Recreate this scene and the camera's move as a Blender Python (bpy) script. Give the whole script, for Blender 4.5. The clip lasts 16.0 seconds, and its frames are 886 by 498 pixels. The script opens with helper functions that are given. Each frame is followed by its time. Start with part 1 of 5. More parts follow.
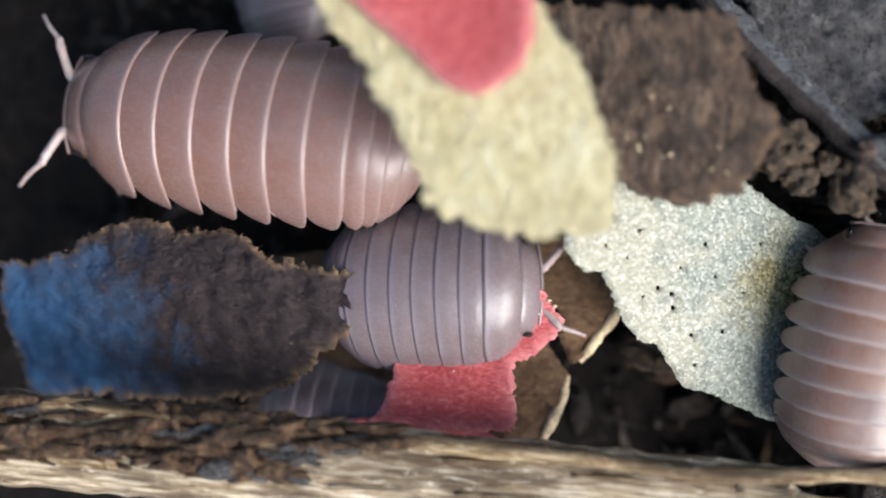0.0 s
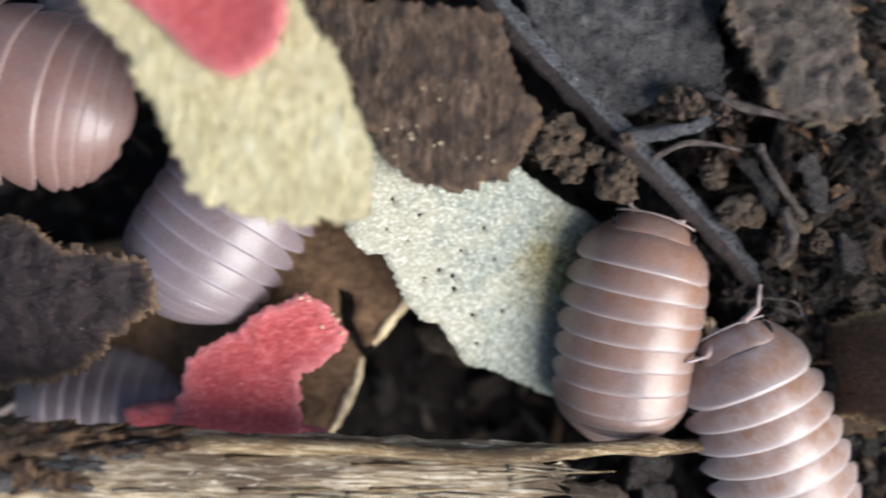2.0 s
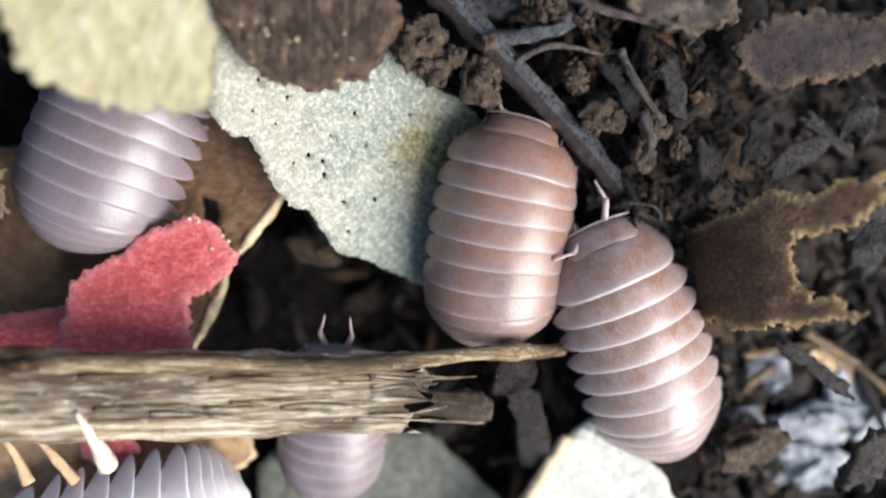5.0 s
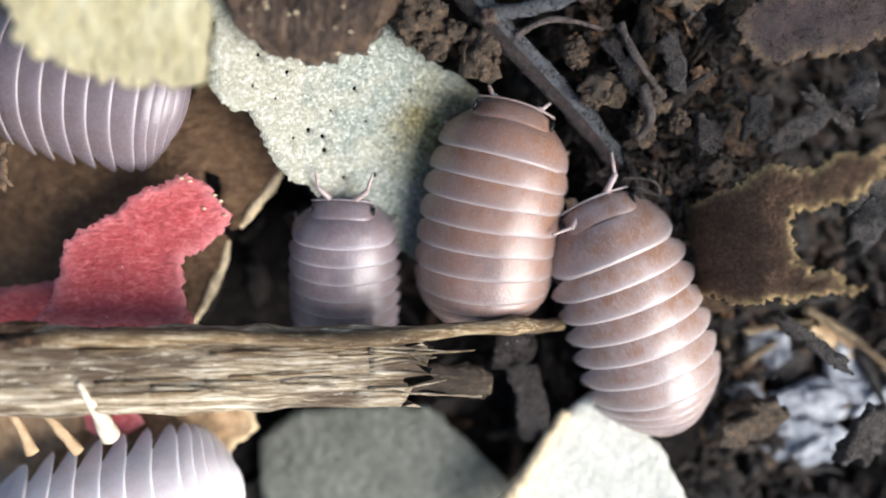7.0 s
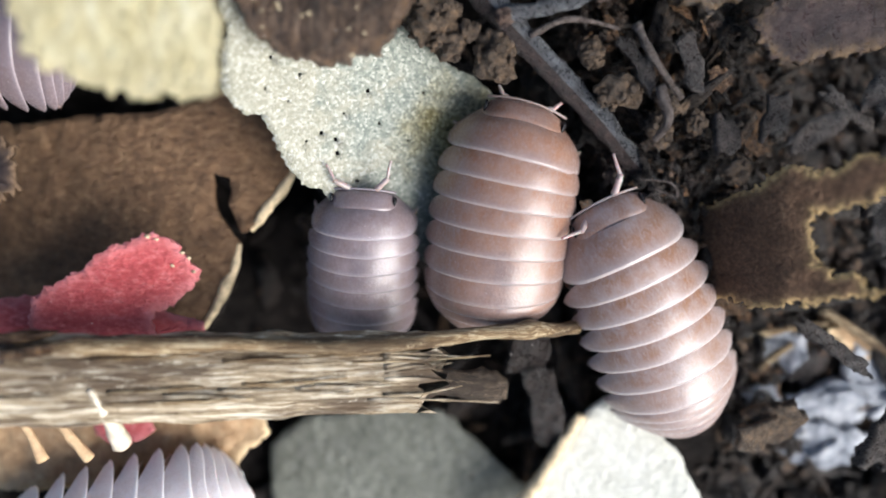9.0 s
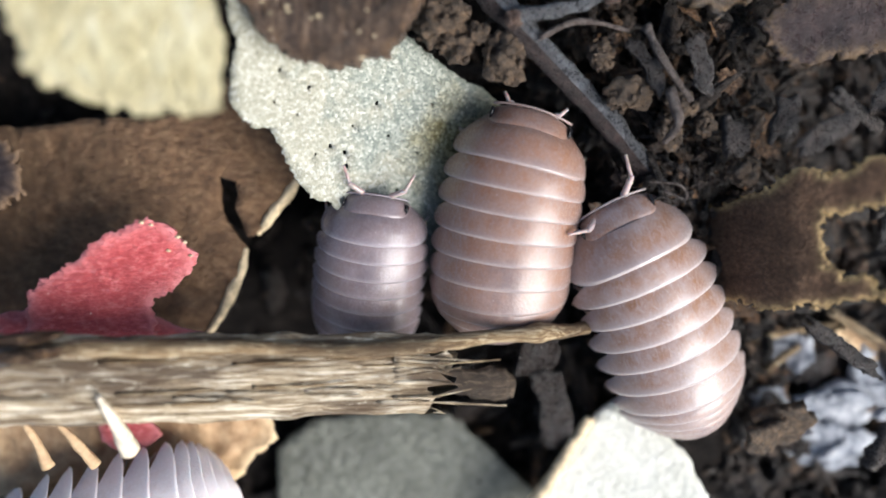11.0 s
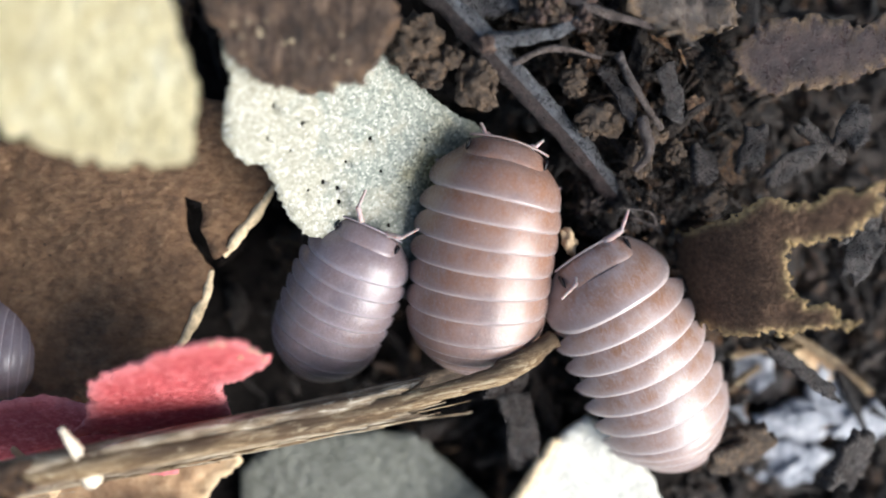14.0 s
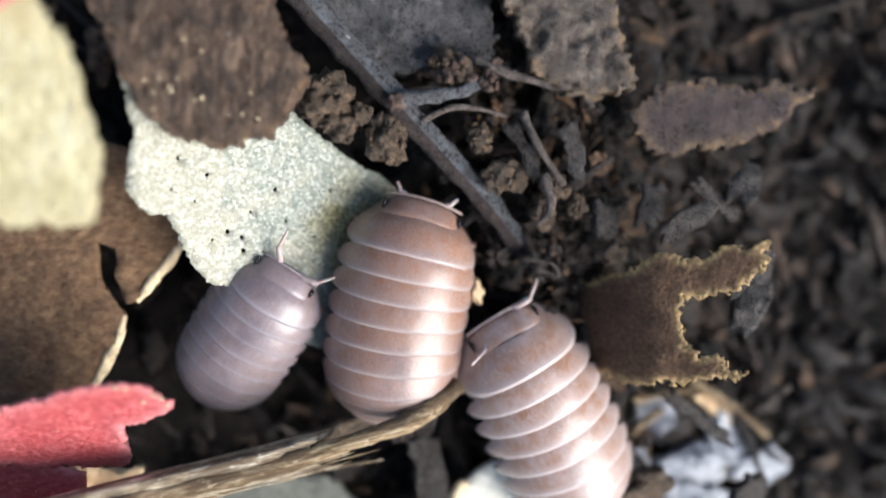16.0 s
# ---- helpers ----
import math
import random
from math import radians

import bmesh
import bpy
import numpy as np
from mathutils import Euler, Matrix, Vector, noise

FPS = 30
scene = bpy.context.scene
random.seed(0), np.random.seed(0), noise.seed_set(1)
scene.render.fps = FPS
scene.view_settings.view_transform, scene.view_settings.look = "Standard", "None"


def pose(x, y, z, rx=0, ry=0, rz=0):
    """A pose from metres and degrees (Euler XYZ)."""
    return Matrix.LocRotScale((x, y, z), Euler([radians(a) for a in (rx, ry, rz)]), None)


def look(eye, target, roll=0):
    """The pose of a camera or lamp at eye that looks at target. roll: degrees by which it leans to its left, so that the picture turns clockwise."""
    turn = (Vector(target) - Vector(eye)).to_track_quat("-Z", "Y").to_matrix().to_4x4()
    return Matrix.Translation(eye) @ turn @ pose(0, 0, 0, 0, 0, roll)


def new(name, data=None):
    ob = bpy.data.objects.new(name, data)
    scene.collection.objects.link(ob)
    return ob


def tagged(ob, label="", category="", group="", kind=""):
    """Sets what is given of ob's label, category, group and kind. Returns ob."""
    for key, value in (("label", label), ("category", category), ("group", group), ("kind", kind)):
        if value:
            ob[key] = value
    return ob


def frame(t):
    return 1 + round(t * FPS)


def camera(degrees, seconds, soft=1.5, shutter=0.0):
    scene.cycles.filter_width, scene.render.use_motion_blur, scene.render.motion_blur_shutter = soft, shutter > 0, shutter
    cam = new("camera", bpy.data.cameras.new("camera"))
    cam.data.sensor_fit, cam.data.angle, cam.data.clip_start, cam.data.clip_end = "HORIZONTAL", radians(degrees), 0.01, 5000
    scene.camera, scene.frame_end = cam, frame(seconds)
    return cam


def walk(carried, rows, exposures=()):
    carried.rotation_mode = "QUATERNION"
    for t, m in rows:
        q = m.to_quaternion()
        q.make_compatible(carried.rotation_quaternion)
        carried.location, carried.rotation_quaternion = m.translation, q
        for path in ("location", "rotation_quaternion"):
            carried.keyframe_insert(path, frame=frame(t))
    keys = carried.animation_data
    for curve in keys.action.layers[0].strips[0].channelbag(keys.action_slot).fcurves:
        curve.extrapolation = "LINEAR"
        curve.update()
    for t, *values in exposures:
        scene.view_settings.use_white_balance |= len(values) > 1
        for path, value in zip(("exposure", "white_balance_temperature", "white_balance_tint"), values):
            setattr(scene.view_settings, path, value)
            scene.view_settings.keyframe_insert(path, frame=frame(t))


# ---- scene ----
cam = camera(51.2, 16.0, soft=1.8, shutter=0.4)
MM = 0.001


def mm(x, y, z, rx=0, ry=0, rz=0):
    """A pose from millimetres and degrees."""
    return pose(x * MM, y * MM, z * MM, rx, ry, rz)


PATH = [
    (0.0, -10.85, 3.50, 51.81, 1.77, 10.35, 0.10),
    (0.5, -9.96, 2.33, 50.54, 2.10, 10.05, -0.38),
    (1.0, -9.71, 2.46, 50.06, 2.43, 10.95, -0.38),
    (1.5, -8.03, 2.40, 51.05, 1.97, 9.31, -0.67),
    (2.0, -3.92, 2.56, 52.78, 1.75, 4.42, -0.23),
    (2.5, -1.80, 1.84, 53.81, 2.24, 1.55, -0.17),
    (3.0, 0.12, 0.34, 53.88, -0.19, 0.01, -0.02),
    (3.5, 0.31, -0.05, 52.68, -0.42, 0.27, 0.03),
    (4.0, 0.17, 0.08, 52.15, -0.15, 0.12, 0.01),
    (4.5, 0.00, 0.00, 51.99, -0.00, 0.00, 0.00),
    (5.0, -0.09, -0.64, 52.08, -0.75, 0.10, -0.22),
    (5.2, 0.17, -1.15, 52.69, -1.49, -0.01, -0.23),
    (7.3, 0.67, -1.56, 52.29, -1.52, 0.93, -0.02),
    (7.5, 0.71, -1.64, 52.62, -1.60, 1.01, 0.01),
    (8.0, 0.55, -1.56, 52.19, -1.39, 1.31, -0.04),
    (8.5, 0.13, -1.22, 51.78, -1.54, 1.06, 0.02),
    (9.0, -0.30, -0.90, 51.61, -1.90, 0.73, -0.28),
    (11.5, -1.69, -0.48, 51.32, -2.01, -0.41, -0.49),
    (12.0, -1.89, -0.08, 52.04, -3.08, -1.11, -0.30),
    (12.5, -2.05, 0.48, 52.17, -3.66, -2.16, -0.17),
    (13.0, -2.31, 1.36, 52.04, -4.06, -3.33, 0.31),
    (13.5, -2.94, 1.42, 51.27, -3.55, -3.16, -0.04),
    (14.0, -3.14, 1.78, 50.91, -3.05, -3.56, 0.03),
    (14.5, -3.22, 2.42, 51.04, -2.06, -3.65, -0.00),
    (15.0, -2.70, 3.64, 52.02, -0.10, -3.89, 0.35),
    (15.5, -1.13, 4.16, 52.43, -0.10, -5.93, 0.69),
    (16.0, -0.69, 3.68, 52.71, -1.95, -6.43, 0.87),
]
EXPOSURES = [(0.0, 0.56), (1.0, 0.36), (2.0, 0.47), (3.0, 0.55), (5.0, 0.6), (9.0, 0.56), (13.0, 0.64), (16.0, 0.76)]
walk(cam, [(t, mm(*row)) for t, *row in PATH], EXPOSURES)
cam.data.dof.use_dof = True
cam.data.dof.focus_distance = 0.0532
cam.data.dof.aperture_fstop = 11.0

# ---- light: a bright overcast sky, brighter from low on one side ----
SUN_TO = Vector((0.68, -0.46, 0.57)).normalized()
world = bpy.data.worlds.new("world")
scene.world = world
world.use_nodes = True
wn = world.node_tree
sky = wn.nodes.new("ShaderNodeTexSky")
sky.sky_type, sky.sun_disc = "NISHITA", False
sky.sun_elevation = math.asin(SUN_TO.z)
sky.sun_rotation = math.atan2(SUN_TO.x, SUN_TO.y)
sky.air_density, sky.dust_density, sky.ozone_density = 1.0, 2.0, 2.0
wn.links.new(sky.outputs[0], wn.nodes["Background"].inputs[0])
wn.nodes["Background"].inputs[1].default_value = 0.115
sun = new("sun", bpy.data.lights.new("sun", "SUN"))
sun.data.energy, sun.data.angle, sun.data.color = 4.3, radians(46), (0.99, 0.99, 1.0)
sun.matrix_world = look(SUN_TO, (0, 0, 0))


# ---- materials ----
class Nodes:
    """A principled material whose textures are laid out in millimetres of the object."""

    def __init__(self, name, rough=0.6, spec=0.5):
        self.mat = bpy.data.materials.new(name)
        self.mat.use_nodes = True
        self.tree = self.mat.node_tree
        self.bsdf = self.tree.nodes["Principled BSDF"]
        self.put("Roughness", rough)
        self.put("Specular IOR Level", spec)
        geo = self.tree.nodes.new("ShaderNodeTexCoord")
        scale = self.tree.nodes.new("ShaderNodeVectorMath")
        scale.operation = "SCALE"
        scale.inputs["Scale"].default_value = 1000.0
        self.tree.links.new(geo.outputs["Object"], scale.inputs[0])
        self.mmv = scale.outputs[0]

    def put(self, key, value):
        if isinstance(value, bpy.types.NodeSocket):
            self.tree.links.new(value, self.bsdf.inputs[key])
        else:
            self.bsdf.inputs[key].default_value = value

    def stretched(self, sx, sy, sz):
        n = self.tree.nodes.new("ShaderNodeVectorMath")
        n.operation = "MULTIPLY"
        n.inputs[1].default_value = (sx, sy, sz)
        self.tree.links.new(self.mmv, n.inputs[0])
        return n.outputs[0]

    def noise(self, scale, detail=4, rough=0.6, vec=None, distort=0.0):
        n = self.tree.nodes.new("ShaderNodeTexNoise")
        for key, v in (("Scale", scale), ("Detail", detail), ("Roughness", rough), ("Distortion", distort)):
            n.inputs[key].default_value = v
        self.tree.links.new(vec or self.mmv, n.inputs["Vector"])
        return n.outputs["Fac"]

    def cells(self, scale, vec=None, feature="F1", out="Distance"):
        n = self.tree.nodes.new("ShaderNodeTexVoronoi")
        n.feature = feature
        n.inputs["Scale"].default_value = scale
        self.tree.links.new(vec or self.mmv, n.inputs["Vector"])
        return n.outputs[out]

    def attr(self, name):
        n = self.tree.nodes.new("ShaderNodeAttribute")
        n.attribute_name = name
        return n.outputs["Fac"]

    def island(self):
        return self.tree.nodes.new("ShaderNodeNewGeometry").outputs["Random Per Island"]

    def ramp(self, fac, *stops):
        n = self.tree.nodes.new("ShaderNodeValToRGB")
        el = n.color_ramp.elements
        while len(el) < len(stops):
            el.new(0.5)
        for e, (p, c) in zip(el, stops):
            e.position = p
            e.color = (*c, 1) if isinstance(c, tuple) else (c, c, c, 1)
        self.tree.links.new(fac, n.inputs[0])
        return n.outputs[0]

    def mix(self, fac, a, b, kind="MIX"):
        n = self.tree.nodes.new("ShaderNodeMix")
        n.data_type, n.blend_type = "RGBA", kind
        for sock, v in ((n.inputs["Factor"], fac), (n.inputs[6], a), (n.inputs[7], b)):
            if isinstance(v, bpy.types.NodeSocket):
                self.tree.links.new(v, sock)
            elif sock.type == "VALUE":
                sock.default_value = v
            else:
                sock.default_value = (*v, 1)
        return n.outputs[2]

    def maths(self, op, a, b=0.0):
        n = self.tree.nodes.new("ShaderNodeMath")
        n.operation = op
        for sock, v in zip(n.inputs, (a, b)):
            if isinstance(v, bpy.types.NodeSocket):
                self.tree.links.new(v, sock)
            else:
                sock.default_value = v
        return n.outputs[0]

    def bump(self, height, depth=0.1, strength=1.0):
        n = self.tree.nodes.new("ShaderNodeBump")
        n.inputs["Strength"].default_value = strength
        n.inputs["Distance"].default_value = depth * MM
        self.tree.links.new(height, n.inputs["Height"])
        self.put("Normal", n.outputs[0])


def earth(name, dark, mid, light, rough=0.7, scale=1.0, spec=0.5, islands=False, rim=None, flecks=False):
    n = Nodes(name, rough, spec)
    f = n.noise(1.1 * scale, 6, 0.65)
    col = n.ramp(f, (0.3, dark), (0.5, mid), (0.72, light))
    spots = n.ramp(n.noise(4.5 * scale, 3, 0.7), (0.62, 0.0), (0.72, 1.0))
    col = n.mix(n.maths("MULTIPLY", spots, 0.45), col, light)
    if islands:
        r = n.island()
        tint = n.ramp(r, (0.0, (0.3, 0.27, 0.25)), (0.3, (0.7, 0.66, 0.64)), (0.55, (1.0, 0.92, 0.85)), (0.72, (1.5, 1.25, 1.0)), (0.8, (3.6, 2.6, 1.6)), (0.87, (1.3, 1.45, 1.6)), (0.95, (2.2, 2.3, 2.5)), (1.0, (5.0, 3.8, 2.5)))
        col = n.mix(1.0, col, tint, "MULTIPLY")
    if rim:
        col = n.mix(n.maths("MULTIPLY", n.attr("rim"), n.ramp(n.noise(1.6, 4), (0.4, 0.0), (0.6, 1.0))), col, rim)
    # Pale flecks paint wet glints on the twig and wet wood.
    if flecks:
        col = n.mix(n.ramp(n.noise(2.6, 2, 0.5), (0.72, 0.0), (0.75, 1.0)), col, (0.55, 0.5, 0.45))
    n.put("Base Color", col)
    n.put("Roughness", n.ramp(n.noise(3 * scale, 3), (0.38, rough - 0.38), (0.62, min(1.0, rough + 0.15))))
    n.bump(n.maths("ADD", n.noise(1.6 * scale, 10, 0.72, None, 0.8), n.maths("MULTIPLY", n.noise(7 * scale, 4, 0.8), 0.5)), 0.4, 0.9)
    return n.mat


def leaf_skin(name, base, low, high, rim=None, grain=3.0, rough=0.65, spots=None, spec=0.35, stretch=None, depth=0.12, through_light=0.0, painted_sheen=None):
    """Dry leaf tissue: cells and veins, patches, worn rims."""
    n = Nodes(name, rough, spec)
    vec = n.stretched(*stretch) if stretch else None
    patch = n.noise(0.35, 5, 0.6)
    fine = n.noise(grain, 6, 0.7, vec)
    col = n.ramp(fine, (0.28, low), (0.5, base), (0.74, high))
    col = n.mix(n.ramp(patch, (0.4, 0.0), (0.7, 0.55)), col, low)
    # Blends a painted sheen colour in around one point.
    if painted_sheen:
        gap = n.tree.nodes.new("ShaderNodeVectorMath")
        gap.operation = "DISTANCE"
        gap.inputs[1].default_value = painted_sheen[2]
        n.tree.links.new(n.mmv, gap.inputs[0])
        near = n.maths("ADD", n.maths("DIVIDE", gap.outputs["Value"], painted_sheen[3]), n.maths("MULTIPLY", n.noise(0.5, 4), 0.8))
        col = n.mix(n.ramp(near, (0.5, painted_sheen[1]), (1.25, 0.0)), col, painted_sheen[0])
    if spots:
        d = n.cells(spots[0])
        col = n.mix(n.ramp(d, (spots[1] * 0.7, 1.0), (spots[1], 0.0)), col, spots[2])
    if rim:
        r = n.maths("MULTIPLY", n.attr("rim"), n.ramp(n.noise(2.2, 4), (0.3, 0.35), (0.55, 1.0)))
        col = n.mix(r, col, rim)
    n.put("Base Color", col)
    n.bump(n.maths("ADD", n.noise(grain * 1.6, 6, 0.75, vec), n.maths("MULTIPLY", n.cells(grain * 1.3, vec), 0.6)), depth, 0.9)
    if through_light:
        n.put("Subsurface Weight", through_light)
        n.put("Subsurface Radius", (1.0, 0.6, 0.3))
        n.put("Subsurface Scale", 0.4 * MM)
    return n.mat


def shell(name, brown, lilac, pale, grey=0.0, edge=0.38):
    """A woodlouse's back plates: a mottled brown band, a clear lilac margin and a fine pale hind edge."""
    n = Nodes(name, 0.34, 0.5)
    along, across = n.attr("along"), n.attr("across")
    mott = n.noise(0.75, 5, 0.65)
    dash = n.noise(1.0, 5, 0.7, n.stretched(1.4, 3.2, 2.2), 1.4)
    band = n.ramp(along, (0.0, 0.75), (0.35, 1.0), (0.66, 0.88), (0.82, 0.5), (0.93, 0.2))
    band = n.maths("MULTIPLY", band, n.ramp(mott, (0.32, 0.45), (0.58, 1.0)))
    band = n.maths("MULTIPLY", band, n.ramp(dash, (0.36, 0.4), (0.5, 1.0)))
    band = n.maths("MULTIPLY", band, n.ramp(across, (0.0, 0.8), (0.35, 1.0), (0.6, 0.9), (0.82, 0.35), (1.0, 0.1)))
    blot = n.ramp(n.noise(1.5, 4, 0.7, None, 1.2), (0.4, 0.7), (0.55, 1.0))
    band = n.maths("MULTIPLY", n.maths("MULTIPLY", band, blot), n.ramp(n.attr("hind"), (0.5, 1.0), (0.72, 0.75), (0.9, 0.35)))
    col = n.mix(band, lilac, brown)
    veins = n.ramp(n.noise(3.4, 4, 0.65, None, 1.8), (0.46, 0.0), (0.5, 0.3), (0.54, 0.0))
    col = n.mix(n.maths("MULTIPLY", veins, band), col, lilac)
    dark = n.ramp(n.noise(0.4, 3), (0.42, 0.0), (0.6, 0.8))
    mid = n.ramp(across, (0.0, 1.0), (0.36, 0.0))
    col = n.mix(n.maths("MULTIPLY", n.maths("MULTIPLY", dark, mid), grey), col, (0.1, 0.085, 0.1))
    col = n.mix(n.ramp(along, (0.82, 0.0), (0.92, 0.4 * edge), (0.975, edge), (1.0, edge)), col, pale)
    col = n.mix(n.ramp(n.cells(1.1), (0.025, 0.6), (0.045, 0.0)), col, pale)
    n.put("Base Color", col)
    n.put("Roughness", n.ramp(n.noise(2.6, 5, 0.7), (0.3, 0.34), (0.7, 0.52)))
    n.put("Subsurface Weight", 0.18)
    n.put("Subsurface Radius", (1.0, 0.6, 0.45))
    n.put("Subsurface Scale", 0.4 * MM)
    n.put("Coat Weight", 0.5)
    n.put("Coat Roughness", n.ramp(n.noise(6, 3, 0.7), (0.35, 0.18), (0.65, 0.34)))
    n.bump(n.maths("ADD", n.maths("ADD", n.noise(5, 5, 0.65), n.maths("MULTIPLY", n.cells(6), 0.5)), n.maths("MULTIPLY", n.noise(1.3, 3), 2.0)), 0.022, 0.7)
    return n.mat


def mosaic_leaf(name):
    """A bleached leaf: a fine mosaic of cream and white cells, grey-green patches, pin pricks, an olive corner."""
    n = Nodes(name, 0.55, 0.4)
    tone = n.tree.nodes.new("ShaderNodeSeparateColor")
    n.tree.links.new(n.cells(6.5, None, "F1", "Color"), tone.inputs[0])
    cell = n.maths("ADD", n.maths("MULTIPLY", tone.outputs[0], 0.55), n.maths("MULTIPLY", n.noise(2.2, 4, 0.7), 0.45))
    cream = n.ramp(cell, (0.2, (0.27, 0.262, 0.195)), (0.45, (0.325, 0.315, 0.24)), (0.62, (0.375, 0.365, 0.29)), (0.82, (0.52, 0.51, 0.44)))
    green = n.ramp(cell, (0.2, (0.14, 0.165, 0.14)), (0.45, (0.215, 0.24, 0.2)), (0.65, (0.3, 0.315, 0.26)), (0.85, (0.5, 0.5, 0.42)))
    place = n.tree.nodes.new("ShaderNodeSeparateXYZ")
    n.tree.links.new(n.mmv, place.inputs[0])
    lean = n.maths("ADD", n.maths("MULTIPLY", place.outputs[0], 0.055), n.maths("MULTIPLY", n.noise(0.42, 4, 0.6, None, 0.6), 1.3))
    col = n.mix(n.ramp(lean, (0.5, 0.0), (0.72, 0.9)), cream, green)
    gap = n.tree.nodes.new("ShaderNodeVectorMath")
    gap.operation = "DISTANCE"
    gap.inputs[1].default_value = (5.6, -1.0, -2.4)
    n.tree.links.new(n.mmv, gap.inputs[0])
    near = n.maths("ADD", n.maths("DIVIDE", gap.outputs["Value"], 6.5), n.maths("MULTIPLY", n.noise(0.6, 4), 0.8))
    olive = n.ramp(cell, (0.25, (0.13, 0.1, 0.03)), (0.55, (0.3, 0.25, 0.1)), (0.8, (0.5, 0.44, 0.22)))
    col = n.mix(n.ramp(near, (0.55, 0.95), (1.2, 0.0)), col, olive)
    prick = n.ramp(n.maths("ADD", n.cells(1.15), n.maths("MULTIPLY", n.noise(0.5, 2), 0.14)), (0.1, 1.0), (0.125, 0.0))
    col = n.mix(prick, col, (0.03, 0.03, 0.02))
    n.put("Base Color", col)
    n.put("Roughness", n.ramp(cell, (0.3, 0.75), (0.8, 0.35)))
    n.bump(n.maths("ADD", n.maths("MULTIPLY", n.cells(6.5), -1.0), n.noise(7, 4, 0.7)), 0.05, 0.8)
    return n.mat


def plain(name, col, rough=0.4, var=0.25, scale=2.0, sss=0.0):
    n = Nodes(name, rough)
    hi = tuple(min(1, c * (1 + var)) for c in col)
    lo = tuple(c * (1 - var) for c in col)
    n.put("Base Color", n.ramp(n.noise(scale, 4), (0.3, lo), (0.7, hi)))
    n.bump(n.noise(scale * 4, 4), 0.03, 0.5)
    if sss:
        n.put("Subsurface Weight", sss)
        n.put("Subsurface Scale", 0.3 * MM)
    return n.mat


def wood_fibre(name, dark, mid, light, rough=0.6):
    """Weathered straw and wood: long fibres along x, stains and pits."""
    n = Nodes(name, rough, 0.35)
    fib = n.noise(1.0, 8, 0.78, n.stretched(0.3, 4.2, 4.2), 0.5)
    big = n.noise(0.5, 4, 0.6, n.stretched(0.35, 1.6, 1.6))
    col = n.ramp(fib, (0.38, dark), (0.5, mid), (0.61, light))
    col = n.mix(n.ramp(big, (0.42, 0.0), (0.6, 0.85)), col, dark)
    pits = n.noise(2.2, 5, 0.7, n.stretched(0.3, 2.2, 2.2), 0.5)
    col = n.mix(n.ramp(n.noise(1.6, 4, 0.7, n.stretched(0.35, 2.4, 2.4), 0.6), (0.6, 0.0), (0.68, 0.75)), col, light)
    col = n.mix(n.ramp(pits, (0.62, 0.0), (0.72, 0.8)), col, tuple(c * 0.5 for c in dark))
    n.put("Base Color", col)
    n.bump(n.maths("ADD", fib, n.maths("MULTIPLY", pits, -0.6)), 0.25, 0.9)
    return n.mat


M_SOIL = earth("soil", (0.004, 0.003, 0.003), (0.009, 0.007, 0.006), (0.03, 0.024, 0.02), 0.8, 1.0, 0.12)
M_CRUMB = earth("crumb", (0.009, 0.007, 0.006), (0.027, 0.02, 0.016), (0.088, 0.068, 0.052), 0.55, 1.8, 0.5, True)
M_CLOD = earth("clod", (0.028, 0.018, 0.012), (0.09, 0.06, 0.037), (0.25, 0.16, 0.092), 0.7, 1.6, 0.5, False)


def streaked_bark(name):
    n = Nodes(name, 0.6, 0.45)
    vec = n.stretched(1.0, 0.22, 1.0)
    streak = n.noise(2.6, 8, 0.72, vec, 0.9)
    big = n.noise(0.35, 5, 0.6)
    col = n.ramp(streak, (0.32, (0.02, 0.012, 0.009)), (0.45, (0.1, 0.062, 0.042)), (0.56, (0.24, 0.155, 0.102)), (0.72, (0.5, 0.36, 0.25)))
    col = n.mix(n.ramp(big, (0.42, 0.0), (0.68, 0.7)), col, (0.03, 0.02, 0.015))
    col = n.mix(n.maths("MULTIPLY", n.attr("rim"), n.ramp(n.noise(1.1, 4), (0.48, 0.0), (0.6, 0.9))), col, (0.3, 0.18, 0.1))
    col = n.mix(n.ramp(n.noise(2.4, 2, 0.5), (0.73, 0.0), (0.76, 1.0)), col, (0.6, 0.56, 0.5))
    n.put("Base Color", col)
    n.put("Roughness", n.ramp(n.noise(2.5, 4), (0.35, 0.32), (0.62, 0.75)))
    n.bump(n.maths("ADD", streak, n.maths("MULTIPLY", n.noise(4.5, 6, 0.8), 0.9)), 0.6, 1.0)
    return n.mat


M_BARK = streaked_bark("bark")
M_SLAB = earth("grey_bark", (0.015, 0.013, 0.013), (0.052, 0.047, 0.046), (0.16, 0.15, 0.145), 0.5, 1.4, 0.8)
M_CHIP = earth("chip", (0.025, 0.019, 0.015), (0.075, 0.058, 0.047), (0.2, 0.16, 0.125), 0.6, 0.9, 0.5, False, (0.2, 0.13, 0.07))
# Pale chips, with blurred wet highlights put into their bluish white.
M_LIGHT = earth("highlit_wood", (0.14, 0.155, 0.18), (0.4, 0.42, 0.46), (0.74, 0.74, 0.74), 0.6, 0.8)
M_PURPLE = earth("purple_chip", (0.018, 0.0105, 0.01), (0.042, 0.027, 0.026), (0.085, 0.056, 0.05), 0.6, 1.0, 0.4, False, (0.2, 0.13, 0.07))
M_SHARD = earth("shard", (0.012, 0.009, 0.008), (0.038, 0.029, 0.025), (0.11, 0.09, 0.078), 0.5, 1.8, 0.6)
